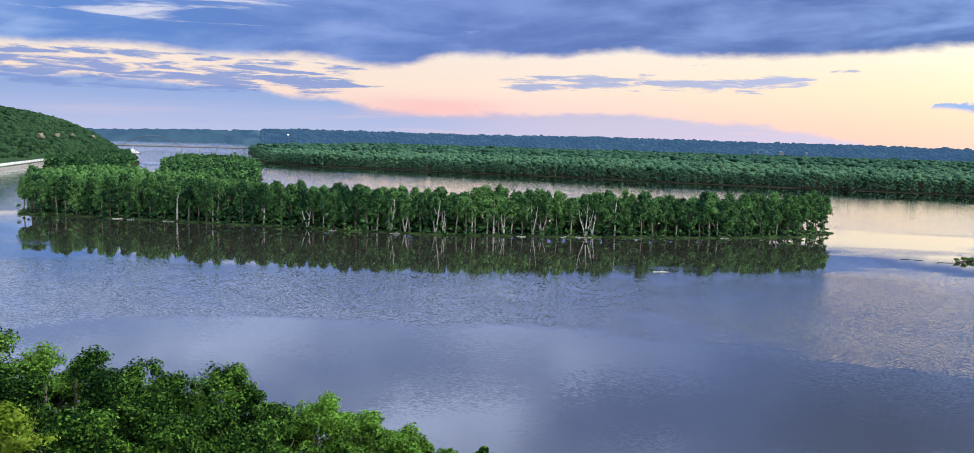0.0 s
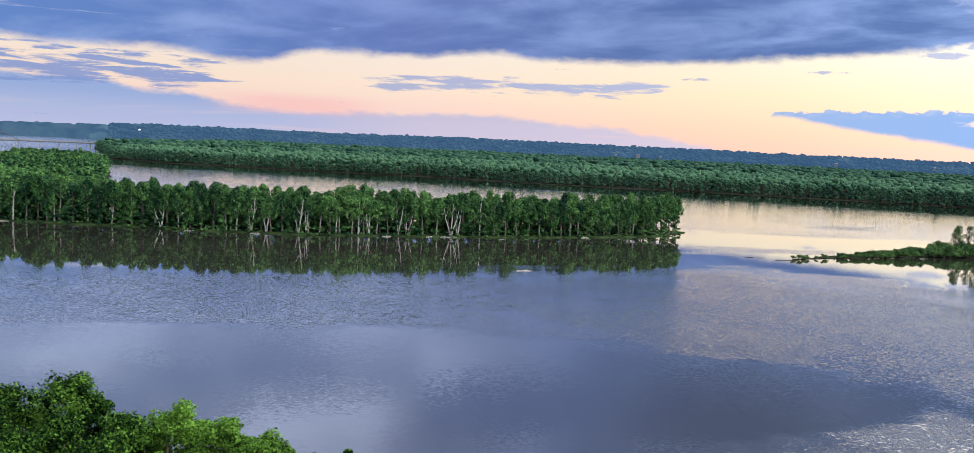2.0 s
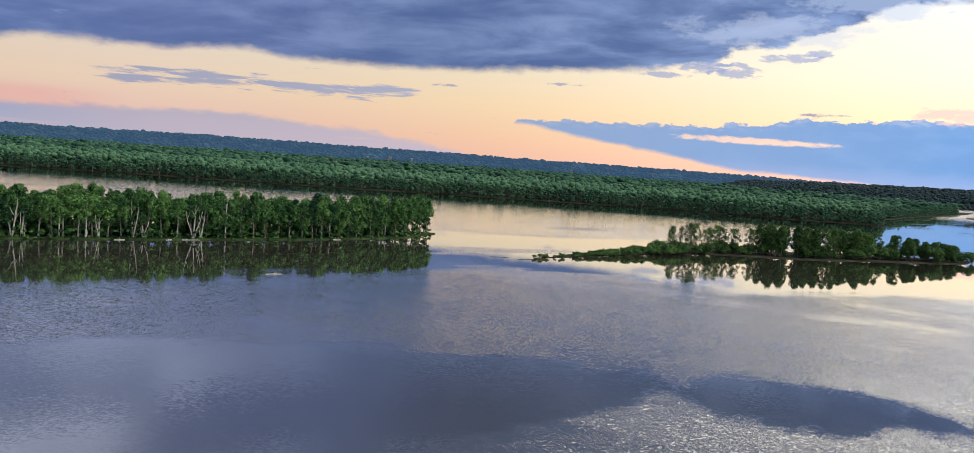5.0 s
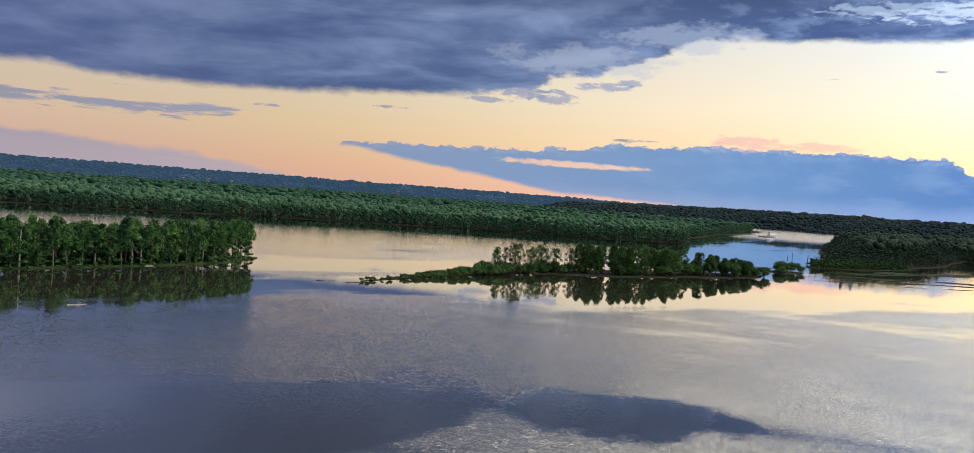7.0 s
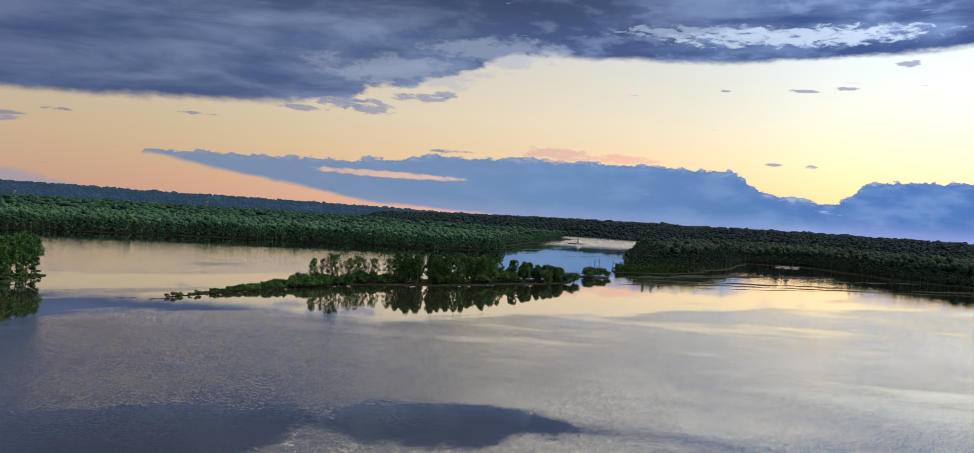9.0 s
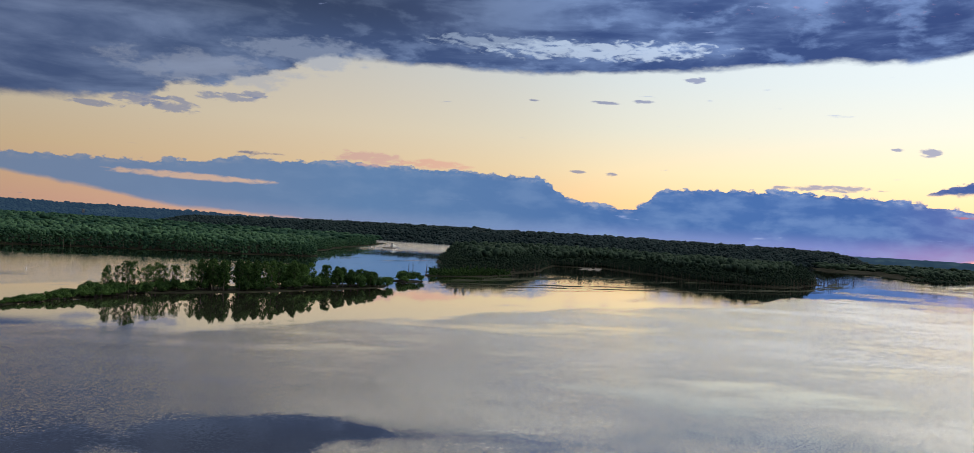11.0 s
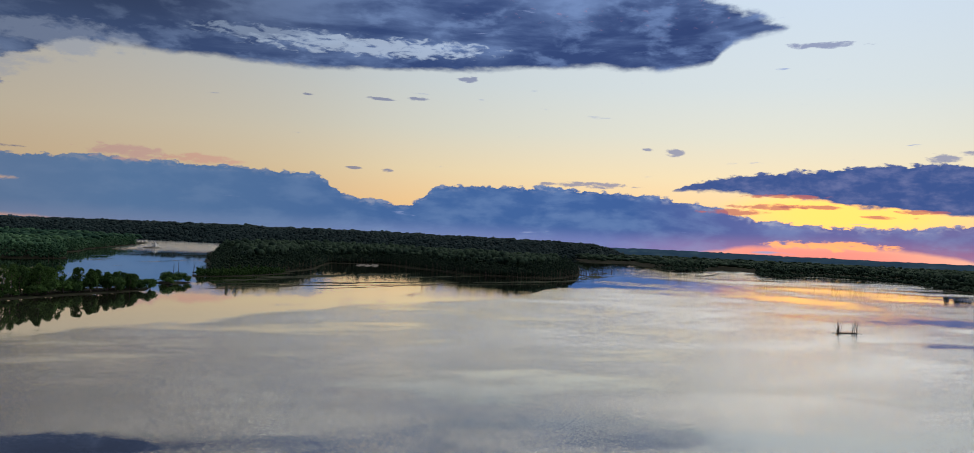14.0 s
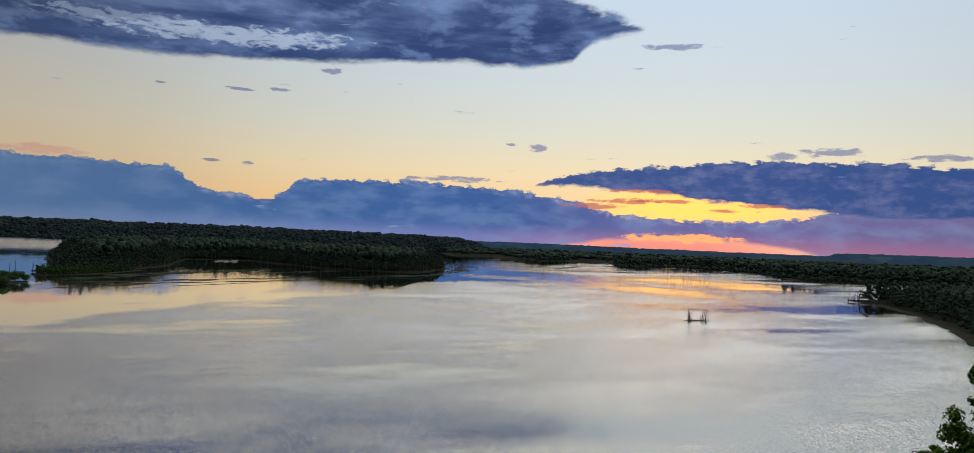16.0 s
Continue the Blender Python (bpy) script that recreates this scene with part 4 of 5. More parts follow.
wood("undergrowth_marsh", shrubs, 6.0, 2.6, M_LEAF_WILLOW, "low green shrubs along the marshy shore", 261, 60, 0.6, 4, spread=0.6)
land("ground_marsh_shore", [(808, 476), (850, 454), (920, 444), (990, 448), (1000, 480), (900, 486), (838, 496)], 0.4, M_SOIL, "low muddy shore with shrubs", 10, 2, 27, 2.0)
wood("woods_marsh", scatter(MARSH, 11.0, 59, 8, lambda x, y, d: (d >= 40) | (x + y >= 2100)), 27, 7.0, M_LEAF_DUSK_SHADE, "dark wood on the marshy island", 62, 0, lobes=2)
wood("woods_west", scatter(WEST_FLAT, 12.5, 62, 3, lambda x, y, d: (np.hypot(x, y) < 2350)), 17, 5.5, M_LEAF_DUSK_SHADE, "dark low wood under the sunset", 63, 0, lobes=2, spread=0.5)
wood("woods_west_far", scatter(WEST_FLAT, 29.0, 162, 4, lambda x, y, d: (np.hypot(x, y) >= 2350) & (np.hypot(x, y) < 4300)), 16, 15.0, M_LEAF_DUSK_SHADE, "dark low wood far off under the sunset", 163, 0, lobes=1, spread=0.4, squash=0.4)
wood("woods_point", scatter(NEAR_POINT, 7.5, 64, 8, lambda x, y, d: d < 48), 18, 4.2, M_LEAF_DUSK_SHADE, "dark trees on the muddy point", 65, 44, 1.0, 4, spread=0.4, taper=26.0, low=0.3)
wood("woods_point_deep", scatter(NEAR_POINT, 10, 164, 48), 19, 5.6, M_LEAF_DUSK_SHADE, "dark wood behind the muddy point", 165, 0, lobes=1)


# ---- the bluff under the camera ----
def bluff_height(x, y):
    r = math.hypot(x, y)
    fall = 50.3 - max(0.0, r - 1.6) * 0.62
    return max(fall, -3.0) + 1.2 * noise.noise(Vector((x / 14, y / 14, 0.3))) * min(1.0, r / 12)


verts, faces = [], []
rings = [0.0, 1.6, 4, 8, 14, 20, 28, 36, 44, 52, 60, 68, 76, 82, 88, 94]
for r in rings:
    for i in range(72):
        a = 2 * math.pi * i / 72
        px, py = r * math.cos(a), r * math.sin(a)
        verts.append((px, py, bluff_height(px, py)))
for i in range(len(rings) - 1):
    for k in range(72):
        j = (k + 1) % 72
        faces.append((i * 72 + k, i * 72 + j, (i + 1) * 72 + j, (i + 1) * 72 + k))
hill = mesh_object("ground_bluff", verts, faces, M_SOIL, smooth=True)
tagged(hill, "steep dark slope of the bluff", "ground", kind="structure")

rng = np.random.default_rng(70)


def bough_tree(name, rng, height, width, cards, size, leaf, label, boughs=30):
    """A broadleaf tree of layered boughs: each reaches out from the trunk, droops a little and ends in finer sprays."""
    base = thing(name, None, label, "tree")
    v, f = bole(rng, height * 0.9, height * 0.014 + 0.05, 8, width * 0.7)
    mesh_object("trunk", v, f, M_BARK, base, True)
    ls = []
    for i in range(boughs):
        f = (i + 0.5) / boughs
        z = height * (0.28 + 0.66 * f)
        reach = width * (1.15 * math.sin(math.pi * (0.16 + 0.8 * f)) ** 0.8) * rng.uniform(0.7, 1.15)
        a = i * 2.4 + rng.uniform(-0.4, 0.4)
        lift = rng.uniform(-0.1, 0.45) + 0.5 * f
        for k, (q, r) in enumerate(((0.35, 0.3), (0.68, 0.26), (0.98, 0.17))):
            r *= width * rng.uniform(0.75, 1.25)
            b = a + rng.uniform(-0.22, 0.22)
            ls.append((math.cos(b) * reach * q, math.sin(b) * reach * q, z + reach * (lift * q - 0.3 * q * q) + rng.uniform(-0.3, 0.3), r, r * rng.uniform(0.5, 0.72)))
    for k in range(5):
        ls.append((rng.uniform(-0.25, 0.25) * width, rng.uniform(-0.25, 0.25) * width, height * rng.uniform(0.88, 0.97), width * 0.22, width * 0.24))
    v, f = crown(rng, ls, cards, size, 0.42, 1, 0.3, 0.5)
    mesh_object("crown", v, f, leaf, base)
    return base


def slope_tree(az, el, dist, width, leaf=None, cards=15000, size=0.13, kind="tree", label="leafy green tree on the bluff slope"):
    """A tree on the slope whose top lies in that direction from the lookout."""
    px, py, top = -dist * math.sin(radians(az)), dist * math.cos(radians(az)), EYE + dist * math.tan(radians(el))
    foot = bluff_height(px, py) - 0.3
    t = bough_tree(kind, rng, (top - foot) * 1.03, width, cards, size, leaf or M_LEAF_NEAR, label)
    t.matrix_basis = pose(px, py, foot)
    return tagged(t, group="trees on the bluff")


for az, el, dist, w in ((31, -11.8, 78, 5.0), (28.3, -13.4, 76, 4.6), (25.6, -13.6, 75, 4.6), (23.6, -15.0, 70, 4.2), (21.3, -15.3, 72, 4.2), (17.4, -15.3, 70, 5.0), (14.2, -17.9, 66, 3.6), (11.2, -17.6, 68, 4.2), (8.2, -18.8, 66, 3.8), (5.6, -19.8, 64, 3.6), (2.4, -20.9, 64, 3.4), (-0.4, -21.0, 62, 1.6), (26, -17.5, 58, 4.6), (20.5, -18.6, 58, 4.4), (15.5, -19.6, 58, 4.2), (33, -15, 64, 5.0), (29.5, -15.2, 70, 4.6), (27, -14.6, 79, 4.2), (24.4, -15.6, 66, 4.0), (22.4, -16.6, 64, 3.8), (19.2, -16.4, 74, 4.2), (15.8, -16.8, 72, 3.6), (12.8, -18.6, 70, 3.6), (9.8, -18.6, 72, 3.4), (7.0, -19.7, 70, 3.4), (4.2, -20.4, 68, 3.0), (18.0, -17.8, 64, 4.2)):
    slope_tree(az, el, dist, w)
slope_tree(30.3, -16.9, 34, 2.4, M_LEAF_YOUNG, 7000, 0.075, "young_tree", "young yellow-green tree on the bluff slope")
slope_tree(-118.9, -5.8, 56, 1.8, M_LEAF_NEAR, 5000, 0.13)
slope_tree(-117.9, -9.0, 50, 2.4, M_LEAF_NEAR, 9000, 0.12)
slope_tree(-116.2, -10.9, 47, 1.6, M_LEAF_NEAR, 6000, 0.12)

# ---- the wooded bluff upstream ----
CREST = [(-700, 600, 90), (-741, 840, 90), (-820, 1110, 90), (-1000, 1715, 88), (-1080, 1930, 86), (-1130, 2090, 78), (-1120, 2150, 45), (-1100, 2190, 2)]
upstream = ridge("bluff_upstream", CREST, 200, M_LEAF_UPSTREAM, "steep wooded bluff beside the river upstream", 15, 4.0, 9.0, 31)


def clothe(hill, name, label, seed, low, high, count, squash=0.8):
    """Crowns over the slope of a wooded ridge that faces the river, count of them."""
    r = np.random.default_rng(seed)
    me = hill.data
    mid = np.array([tuple(p.center) for p in me.polygons])
    nor = np.array([tuple(p.normal) for p in me.polygons])
    corner = np.array([[tuple(me.vertices[i].co) for i in p.vertices] for p in me.polygons])
    seen = ((-mid[:, :2] * nor[:, :2]).sum(1) * np.sign(nor[:, 2]) > -60) & (mid[:, 2] > 3)
    size = np.linalg.norm(np.cross(corner[:, 1] - corner[:, 0], corner[:, 3] - corner[:, 0]), axis=1) * seen
    pick = r.choice(len(mid), count, p=size / size.sum())
    u, w = r.uniform(0, 1, (2, count, 1))
    c = corner[pick]
    at = (c[:, 0] * (1 - u) + c[:, 1] * u) * (1 - w) + (c[:, 3] * (1 - u) + c[:, 2] * u) * w
    # the railway stays clear of trees
    open_line = [(-560, 855), (-583, 985), (-640, 1185), (-672, 1290)]
    off = shore_distance(open_line + open_line[::-1], at[:, 0], at[:, 1])
    at = at[off > 9]
    count = len(at)
    s = r.uniform(low, high, (count, 1, 1)) * r.choice([0.8, 1.0, 1.25], (count, 1, 1))
    v = TURNED[r.integers(0, 24, count)] * (1 + r.normal(0, 0.14, (count, 12, 1))) * s * np.array([1, 1, squash]) + at[:, None] + s * np.array([0, 0, 0.3])
    f = ICO1[1][None] + 12 * np.arange(count)[:, None, None]
    return tagged(mesh_object(name, v.reshape(-1, 3), f.reshape(-1, 3), hill.data.materials[0], smooth=True), label, "woods", kind="stuff")


clothe(upstream, "woods_upstream", "green wood clinging to the steep bluff", 81, 2.4, 4.6, 13000, 0.9)
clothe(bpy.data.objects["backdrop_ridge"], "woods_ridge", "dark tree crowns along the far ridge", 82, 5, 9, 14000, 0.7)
clothe(bpy.data.objects["backdrop_hills"], "woods_hills", "tree crowns on the distant hills, blue haze glow added", 83, 6, 10, 9000, 0.6)


# ---- things on the river and its shores ----
def box_part(name, lo, hi, mat, parent, label="", bevel=0.0):
    bm = bmesh.new()
    slab(bm, lo, hi, bevel)
    return part(name, bm, mat, parent, label)


def tube_part(name, points, radii, mat, parent, sides=6, label=""):
    v, f = tube(points, radii, sides)
    return tagged(mesh_object(name, v, f, mat, parent, True), label)


def snag(place, rng, height, radius, limbs, mat, label, group, spread=0.25):
    """A dead tree: bare stems that fork low down, each with a few broken limbs."""
    base = thing("dead_tree", place, label, "dead tree", group)
    turn = rng.uniform(0, 6.28)
    stems = 1 if height < 12 else int(rng.integers(1, 4))
    for k in range(stems):
        a = turn + k * 2.6 + rng.uniform(-0.4, 0.4)
        h = height * (1.0 if k == 0 else rng.uniform(0.6, 0.95))
        out = h * (rng.uniform(0.02, 0.14) if k == 0 else rng.uniform(0.18, 0.36))
        way = np.array([math.cos(a), math.sin(a), 0.0])
        points = [np.array([0, 0, -1.0]) + way * 0.2 * k, way * out * 0.28 + [0, 0, h * 0.25], way * out * 0.75 + [0, 0, h * 0.62], way * out + [0, 0, h]]
        thick = radius * (1.0 if k == 0 else 0.75)
        tube_part("trunk", points, [thick * 1.3, thick, thick * 0.7, thick * 0.3], mat, base)
        for i in range(limbs if k == 0 else 1):
            f = rng.uniform(0.4, 0.85)
            b = rng.uniform(0, 6.28)
            reach = h * spread * rng.uniform(0.6, 1.2)
            s = way * out * f * 0.95 + [0, 0, h * f]
            e = s + np.array([math.cos(b) * reach * 0.6, math.sin(b) * reach * 0.6, reach])
            tube_part("limb", [s, (s + e) / 2 + np.array([0, 0, -reach * 0.08]), e], [thick * 0.55, thick * 0.4, thick * 0.15], mat, base, 5)
    return base


rng = np.random.default_rng(90)
for px, py, h, limbs in ((-127, 474, 11, 2), (-52, 459, 20, 4), (-44, 458, 17, 3), (-27, 455, 21, 3), (-23, 456, 16, 3), (-7, 458, 17, 2), (5, 459, 20, 3), (11, 460, 15, 2), (27, 462, 21, 3), (32, 463, 16, 2), (57, 465, 20, 3), (61, 466, 17, 2), (74, 468, 21, 2), (-180, 483, 19, 3), (-158, 480, 16, 2), (-100, 467, 16, 2)):
    snag(pose(px, py + 1.2, 0.4, 0, 0, rng.uniform(0, 360)), rng, h * 0.9, 0.42, limbs, M_DEADWOOD, "bare pale dead tree at the island's shore", "dead trees of the island")
for i in range(9):
    snag(pose(905 + rng.uniform(-18, 30), 530 + rng.uniform(-12, 20), 0.3), rng, rng.uniform(5, 11), 0.3, 3, M_DARKWOOD, "bare dark dead tree in the marsh", "dead trees of the marsh")
for i in range(34):
    f = rng.uniform(0, 1)
    snag(pose(1240 + 520 * f, 135 - 40 * f + rng.uniform(-22, 22), -0.5), rng, rng.uniform(6, 15), 0.3, 1, M_DARKWOOD, "bare dark dead tree standing in shallow water", "dead trees of the marsh")
for i in range(16):
    f = rng.uniform(0, 1)
    snag(pose(985 - 110 * f + rng.uniform(-14, 14), -390 + rng.uniform(-22, 4), 0.2), rng, rng.uniform(7, 16), 0.26, 2, M_DARKWOOD, "bare dark dead tree on the muddy point", "dead trees of the point")
for i in range(9):
    snag(pose(1370 + 14 * i + rng.uniform(-6, 6), -505 - 4 * i + rng.uniform(-6, 6), -0.5), rng, rng.uniform(5, 10), 0.3, 1, M_DARKWOOD, "bare dark dead tree standing in shallow water", "dead trees of the marsh")

# a drowned thicket out in the bay
base = thing("drowned_thicket", pose(612, -134, 0), "thicket of bare drowned stems in open water", "dead branches")
for i in range(22):
    a, b = rng.normal(0, 1.5), rng.normal(0, 1.2)
    off = (-5 if i % 2 else 6.0)
    dx, dy = 0.25, -0.97
    sx, sy = dx * (off + a * 0.7) + 0.97 * b, dy * (off + a * 0.7) + 0.25 * b
    h = rng.uniform(3.5, 11)
    lx, ly = rng.normal(0, 0.2) * h * 0.5, (rng.normal(0, 0.16) - a * 0.05) * h
    tube_part("stem", [(sx, sy, -0.8), (sx + lx * 0.4, sy + ly * 0.4, h * 0.5), (sx + lx, sy + ly, h)], [0.2, 0.14, 0.05], M_DARKWOOD, base, 5)
tube_part("fallen_log", [(-2.5, 9.5, 0.1), (0.4, 0, 0.35), (2.2, -11.0, 0.1)], [0.2, 0.4, 0.2], M_DARKWOOD, base, 6)


# spit: low willows at the tip, open trees, then a dense clump
def bush(place, rng, height, width, cards, leaf, label, group):
    base = thing("bush", place, label, "bush", group)
    ls = []
    for i in range(7):
        a = rng.uniform(0, 6.28)
        out = width * rng.uniform(0.1, 0.75)
        r = width * rng.uniform(0.35, 0.55)
        ls.append((math.cos(a) * out, math.sin(a) * out, height * rng.uniform(0.25, 0.7), r, height * 0.32))
    v, f = crown(rng, ls, cards, 0.36, 0.6, 1)
    mesh_object("crown", v, f, leaf, base)
    for i in range(3):
        a = rng.uniform(0, 6.28)
        tube_part("stem", [(0, 0, -0.4), (math.cos(a) * width * 0.4, math.sin(a) * width * 0.4, height * 0.6)], [0.12, 0.04], M_BARK, base, 5)
    return base


spine = [(263, 414), (300, 424), (334, 434), (357, 441), (400, 446), (440, 436), (470, 428), (515, 424), (570, 416), (622, 413)]


def on_spit(f):
    s = f * (len(spine) - 1)
    i = min(int(s), len(spine) - 2)
    return [spine[i][k] + (spine[i + 1][k] - spine[i][k]) * (s - i) for k in (0, 1)]


rng = np.random.default_rng(91)
bushes = [bush(None, rng, 4.0, 3.4, 420, M_LEAF_WILLOW, "low green willow bush on the spit", "bushes of the spit") for i in range(4)]
first = set()


def place_copy(kinds, k, m, s):
    if kinds[k].name not in first:
        first.add(kinds[k].name)
        kinds[k].matrix_basis = m
        o = kinds[k]
    else:
        o = copy_thing(kinds[k], m)
    o.scale = (s[0], s[0], s[1])
    return o


for i in range(165):
    f = rng.uniform(0.0, 1.0) if i > 85 else (rng.uniform(0.08, 0.38) if i > 45 else rng.uniform(-0.1, 0.14))
    px, py = on_spit(f)
    grow = 0.3 + 1.35 * min(1.0, max(f, 0.0) / 0.3) + (rng.uniform(-0.12, 0.3) if f < 0.15 else 0.0) + (0.7 if f > 0.72 else 0)
    place_copy(bushes, i % 4, pose(px + rng.uniform(-3, 3), py + rng.uniform(-1, 1) * (2 + 10 * min(1, f * 2.5)) - 2, 0.3, 0, 0, rng.uniform(0, 360)), (grow, grow * rng.uniform(0.8, 1.3)))
open_trees = [tree("spit_tree", rng, 19, 4.8, 900, 0.36, M_LEAF_WILLOW, M_BARK, "thin open-crowned tree on the spit", low=0.22, lobes=16, core=0.25, columns=1.0, small=0.62) for i in range(4)]
full_trees = [tree("spit_tree", rng, 20.5, 5.4, 1300, 0.5, M_LEAF_WILLOW, M_BARK, "dense dark-green tree on the spit", low=0.14, lobes=22, core=0.42, columns=0.6, small=0.8) for i in range(4)]
for t in open_trees + full_trees:
    tagged(t, group="trees of the spit")
for i in range(20):
    px, py = on_spit(0.33 + 0.24 * i / 19)
    place_copy(open_trees, i % 4, pose(px + rng.uniform(-2, 2), py + rng.uniform(-7, 7), 0.3, 0, 0, rng.uniform(0, 360)), (1.0, rng.uniform(0.85, 1.12)))
for i in range(62):
    f = rng.uniform(0.53, 0.98)
    px, py = on_spit(f)
    s = 1.05 if f < 0.8 else 1.05 - (f - 0.8) * 2.6
    place_copy(full_trees, i % 4, pose(px + rng.uniform(-4, 4), py + rng.uniform(-10, 8), 0.3, 0, 0, rng.uniform(0, 360)), (min(1.0, s + 0.15), s * rng.uniform(0.85, 1.05)))
for dx, dy, s in ((680, 424, 1.7), (690, 432, 2.1), (698, 440, 2.6), (706, 444, 2.3), (713, 436, 2.4), (719, 430, 1.6)):
    o = copy_thing(bushes[1], pose(dx, dy, 0.2, 0, 0, dx * 7 % 360))
    o.scale = (s, s, s)
    tagged(o, "dark bush on a tiny islet", group="bushes of the islet")


# floating weed mats and mud bars in the backwater
def weed_mat(name, a, b, width, seed, label, mat=None, height=0.12):
    """A long ragged mat between two places, barely above the water."""
    r = np.random.default_rng(seed)
    a, b = np.array(a, float), np.array(b, float)
    n = max(10, int(np.hypot(*(b - a)) / 6))
    d = (b - a) / np.hypot(*(b - a))
    side = np.array([-d[1], d[0]])
    bm = bmesh.new()
    run = []

    def close():
        if len(run) > 1:
            rims = [[bm.verts.new((p[0], p[1], z)) for p in side_of] for z in (height * r.uniform(0.7, 1.2), -0.3) for side_of in ([q[0] for q in run], [q[1] for q in run])]
            for i in range(len(run) - 1):
                bm.faces.new((rims[0][i], rims[0][i + 1], rims[1][i + 1], rims[1][i]))
                bm.faces.new((rims[0][i], rims[2][i], rims[2][i + 1], rims[0][i + 1]))
                bm.faces.new((rims[1][i], rims[1][i + 1], rims[3][i + 1], rims[3][i]))
            for i in (0, -1):
                bm.faces.new((rims[0][i], rims[1][i], rims[3][i], rims[2][i]))
        run.clear()

    for lane in range(3):
        for i in range(n + 1):
            f = i / n
            c = a + (b - a) * f + side * (2.5 * math.sin(f * 4 + seed) + (lane - 1) * width * 0.33 + r.normal(0, 0.5))
            w = width * 0.32 * (noise.noise(Vector((i * 0.23, lane * 7.1, seed * 1.7))) + 0.28) * (0.4 + math.sin(math.pi * f)) * r.uniform(0.6, 1.2)
            if w < 0.25:
                close()
            else:
                run.append((c + side * w, c - side * w))
        close()
    bmesh.ops.recalc_face_normals(bm, faces=bm.faces)
    ob = part(name, bm, mat or M_WEED)
    return tagged(ob, label, "water plants", "weed mats")


for i, (a, b, w) in enumerate((((690, 395), (1090, 110), 9), ((720, 400), (1000, 235), 14), ((650, 372), (760, 340), 6), ((760, 420), (1000, 400), 18), ((840, 430), (1180, 340), 22), ((900, 300), (1180, 90), 7), ((1000, 330), (1210, 250), 16), ((1060, 190), (1220, 100), 14), ((1150, 120), (1500, 70), 8), ((1280, 100), (1700, 95), 16), ((700, 330), (860, 255), 3), ((1700, -80), (2000, -160), 10), ((1500, -420), (1620, -560), 20), ((1350, -480), (1560, -600), 16), ((880, -362), (965, -378), 3), ((700, -300), (800, -322), 2), ((238, 398), (214, 396), 1.5), ((205, 410), (225, 405), 1.2))):
    weed_mat("weed_mat", a, b, w * 1.5, 100 + i, "dark mat of water weed on the calm backwater")
weed_mat("mud_bar", (1330, 470), (1500, 520), 40, 130, "pale bare mud bar in the marsh", M_BALLAST, 0.3)


# towboats with barges
def towboat(place, label):
    """A river pusher: hull, stepped decks, pilot house, stacks and knees."""
    base = thing("towboat", place, label, "boat")
    bm = bmesh.new()
    slab(bm, (-14, -5, -0.6), (14, 5, 1.9), 0.5)
    part("hull", bm, M_HULL, base, "dark steel hull")
    house = box_part("deckhouse", (-10, -4, 1.9), (9, 4, 4.8), M_CABIN, base, "white deckhouse", 0.15)
    upper = box_part("upper_deck", (-7, -3.4, 4.8), (7.5, 3.4, 7.6), M_CABIN, base, "white upper deck", 0.15)
    third = box_part("bridge_deck", (0, -2.8, 7.6), (7, 2.8, 10.0), M_CABIN, base, "", 0.12)
    pilot = box_part("pilot_house", (2.2, -2.2, 10.0), (6.6, 2.2, 12.8), M_CABIN, base, "white pilot house", 0.12)
    box_part("window", (2.15, -2.25, 11.0), (6.65, 2.25, 12.2), M_GLASS, pilot, "dark glass band")
    for x in (-6, -2, 2, 6):
        box_part("window", (x, -4.04, 2.9), (x + 1.4, 4.04, 4.0), M_GLASS, house)
        box_part("window", (x - 0.6, -3.44, 5.7), (x + 0.6, 3.44, 6.8), M_GLASS, upper)
    for y in (-2, 2):
        tube_part("stack", [(-4.5, y, 7.4), (-4.5, y, 11.5)], [0.55, 0.5], M_HULL, base, 8)
        box_part("push_knee", (13.6, y * 1.6 - 0.5, -0.3), (14.6, y * 1.6 + 0.5, 4.6), M_HULL, base, "", 0.1)
    tube_part("mast", [(3.4, 0, 12.8), (3.4, 0, 17.0)], [0.16, 0.06], M_CABIN, base, 6)
    return base


def barge(place, length, group):
    base = thing("barge", place, "dark steel river barge lying low in the water", "barge", group)
    bm = bmesh.new()
    slab(bm, (-length / 2, -5.3, -0.7), (length / 2, 5.3, 1.5), 0.35)
    part("hull", bm, M_HULL, base)
    bm = bmesh.new()
    slab(bm, (-length / 2 + 4, -4.3, 1.5), (length / 2 - 4, 4.3, 2.6), 0.3)
    part("hatch_cover", bm, M_BALLAST, base, "grey hatch covers")
    return base


towboat(pose(1800, 1165, 0, 0, 0, 185), "white towboat with stepped decks on the river")
for i in range(2):
    barge(pose(1770 - 16, 1152 - 11.5 + 11.5 * i, 0, 0, 0, 185), 36, "barges by the marsh")
towboat(pose(*polar(22.9, 2030, 0)[:2], 0, 0, 0, 200), "white towboat pushing barges upstream")
for i in range(4):
    d = polar(23.75 + 0.6 * (i // 2), 2010, 0)
    barge(pose(d[0] + 6, d[1] + 12 * (i % 2), 0, 0, 0, 203), 34, "barges upstream")


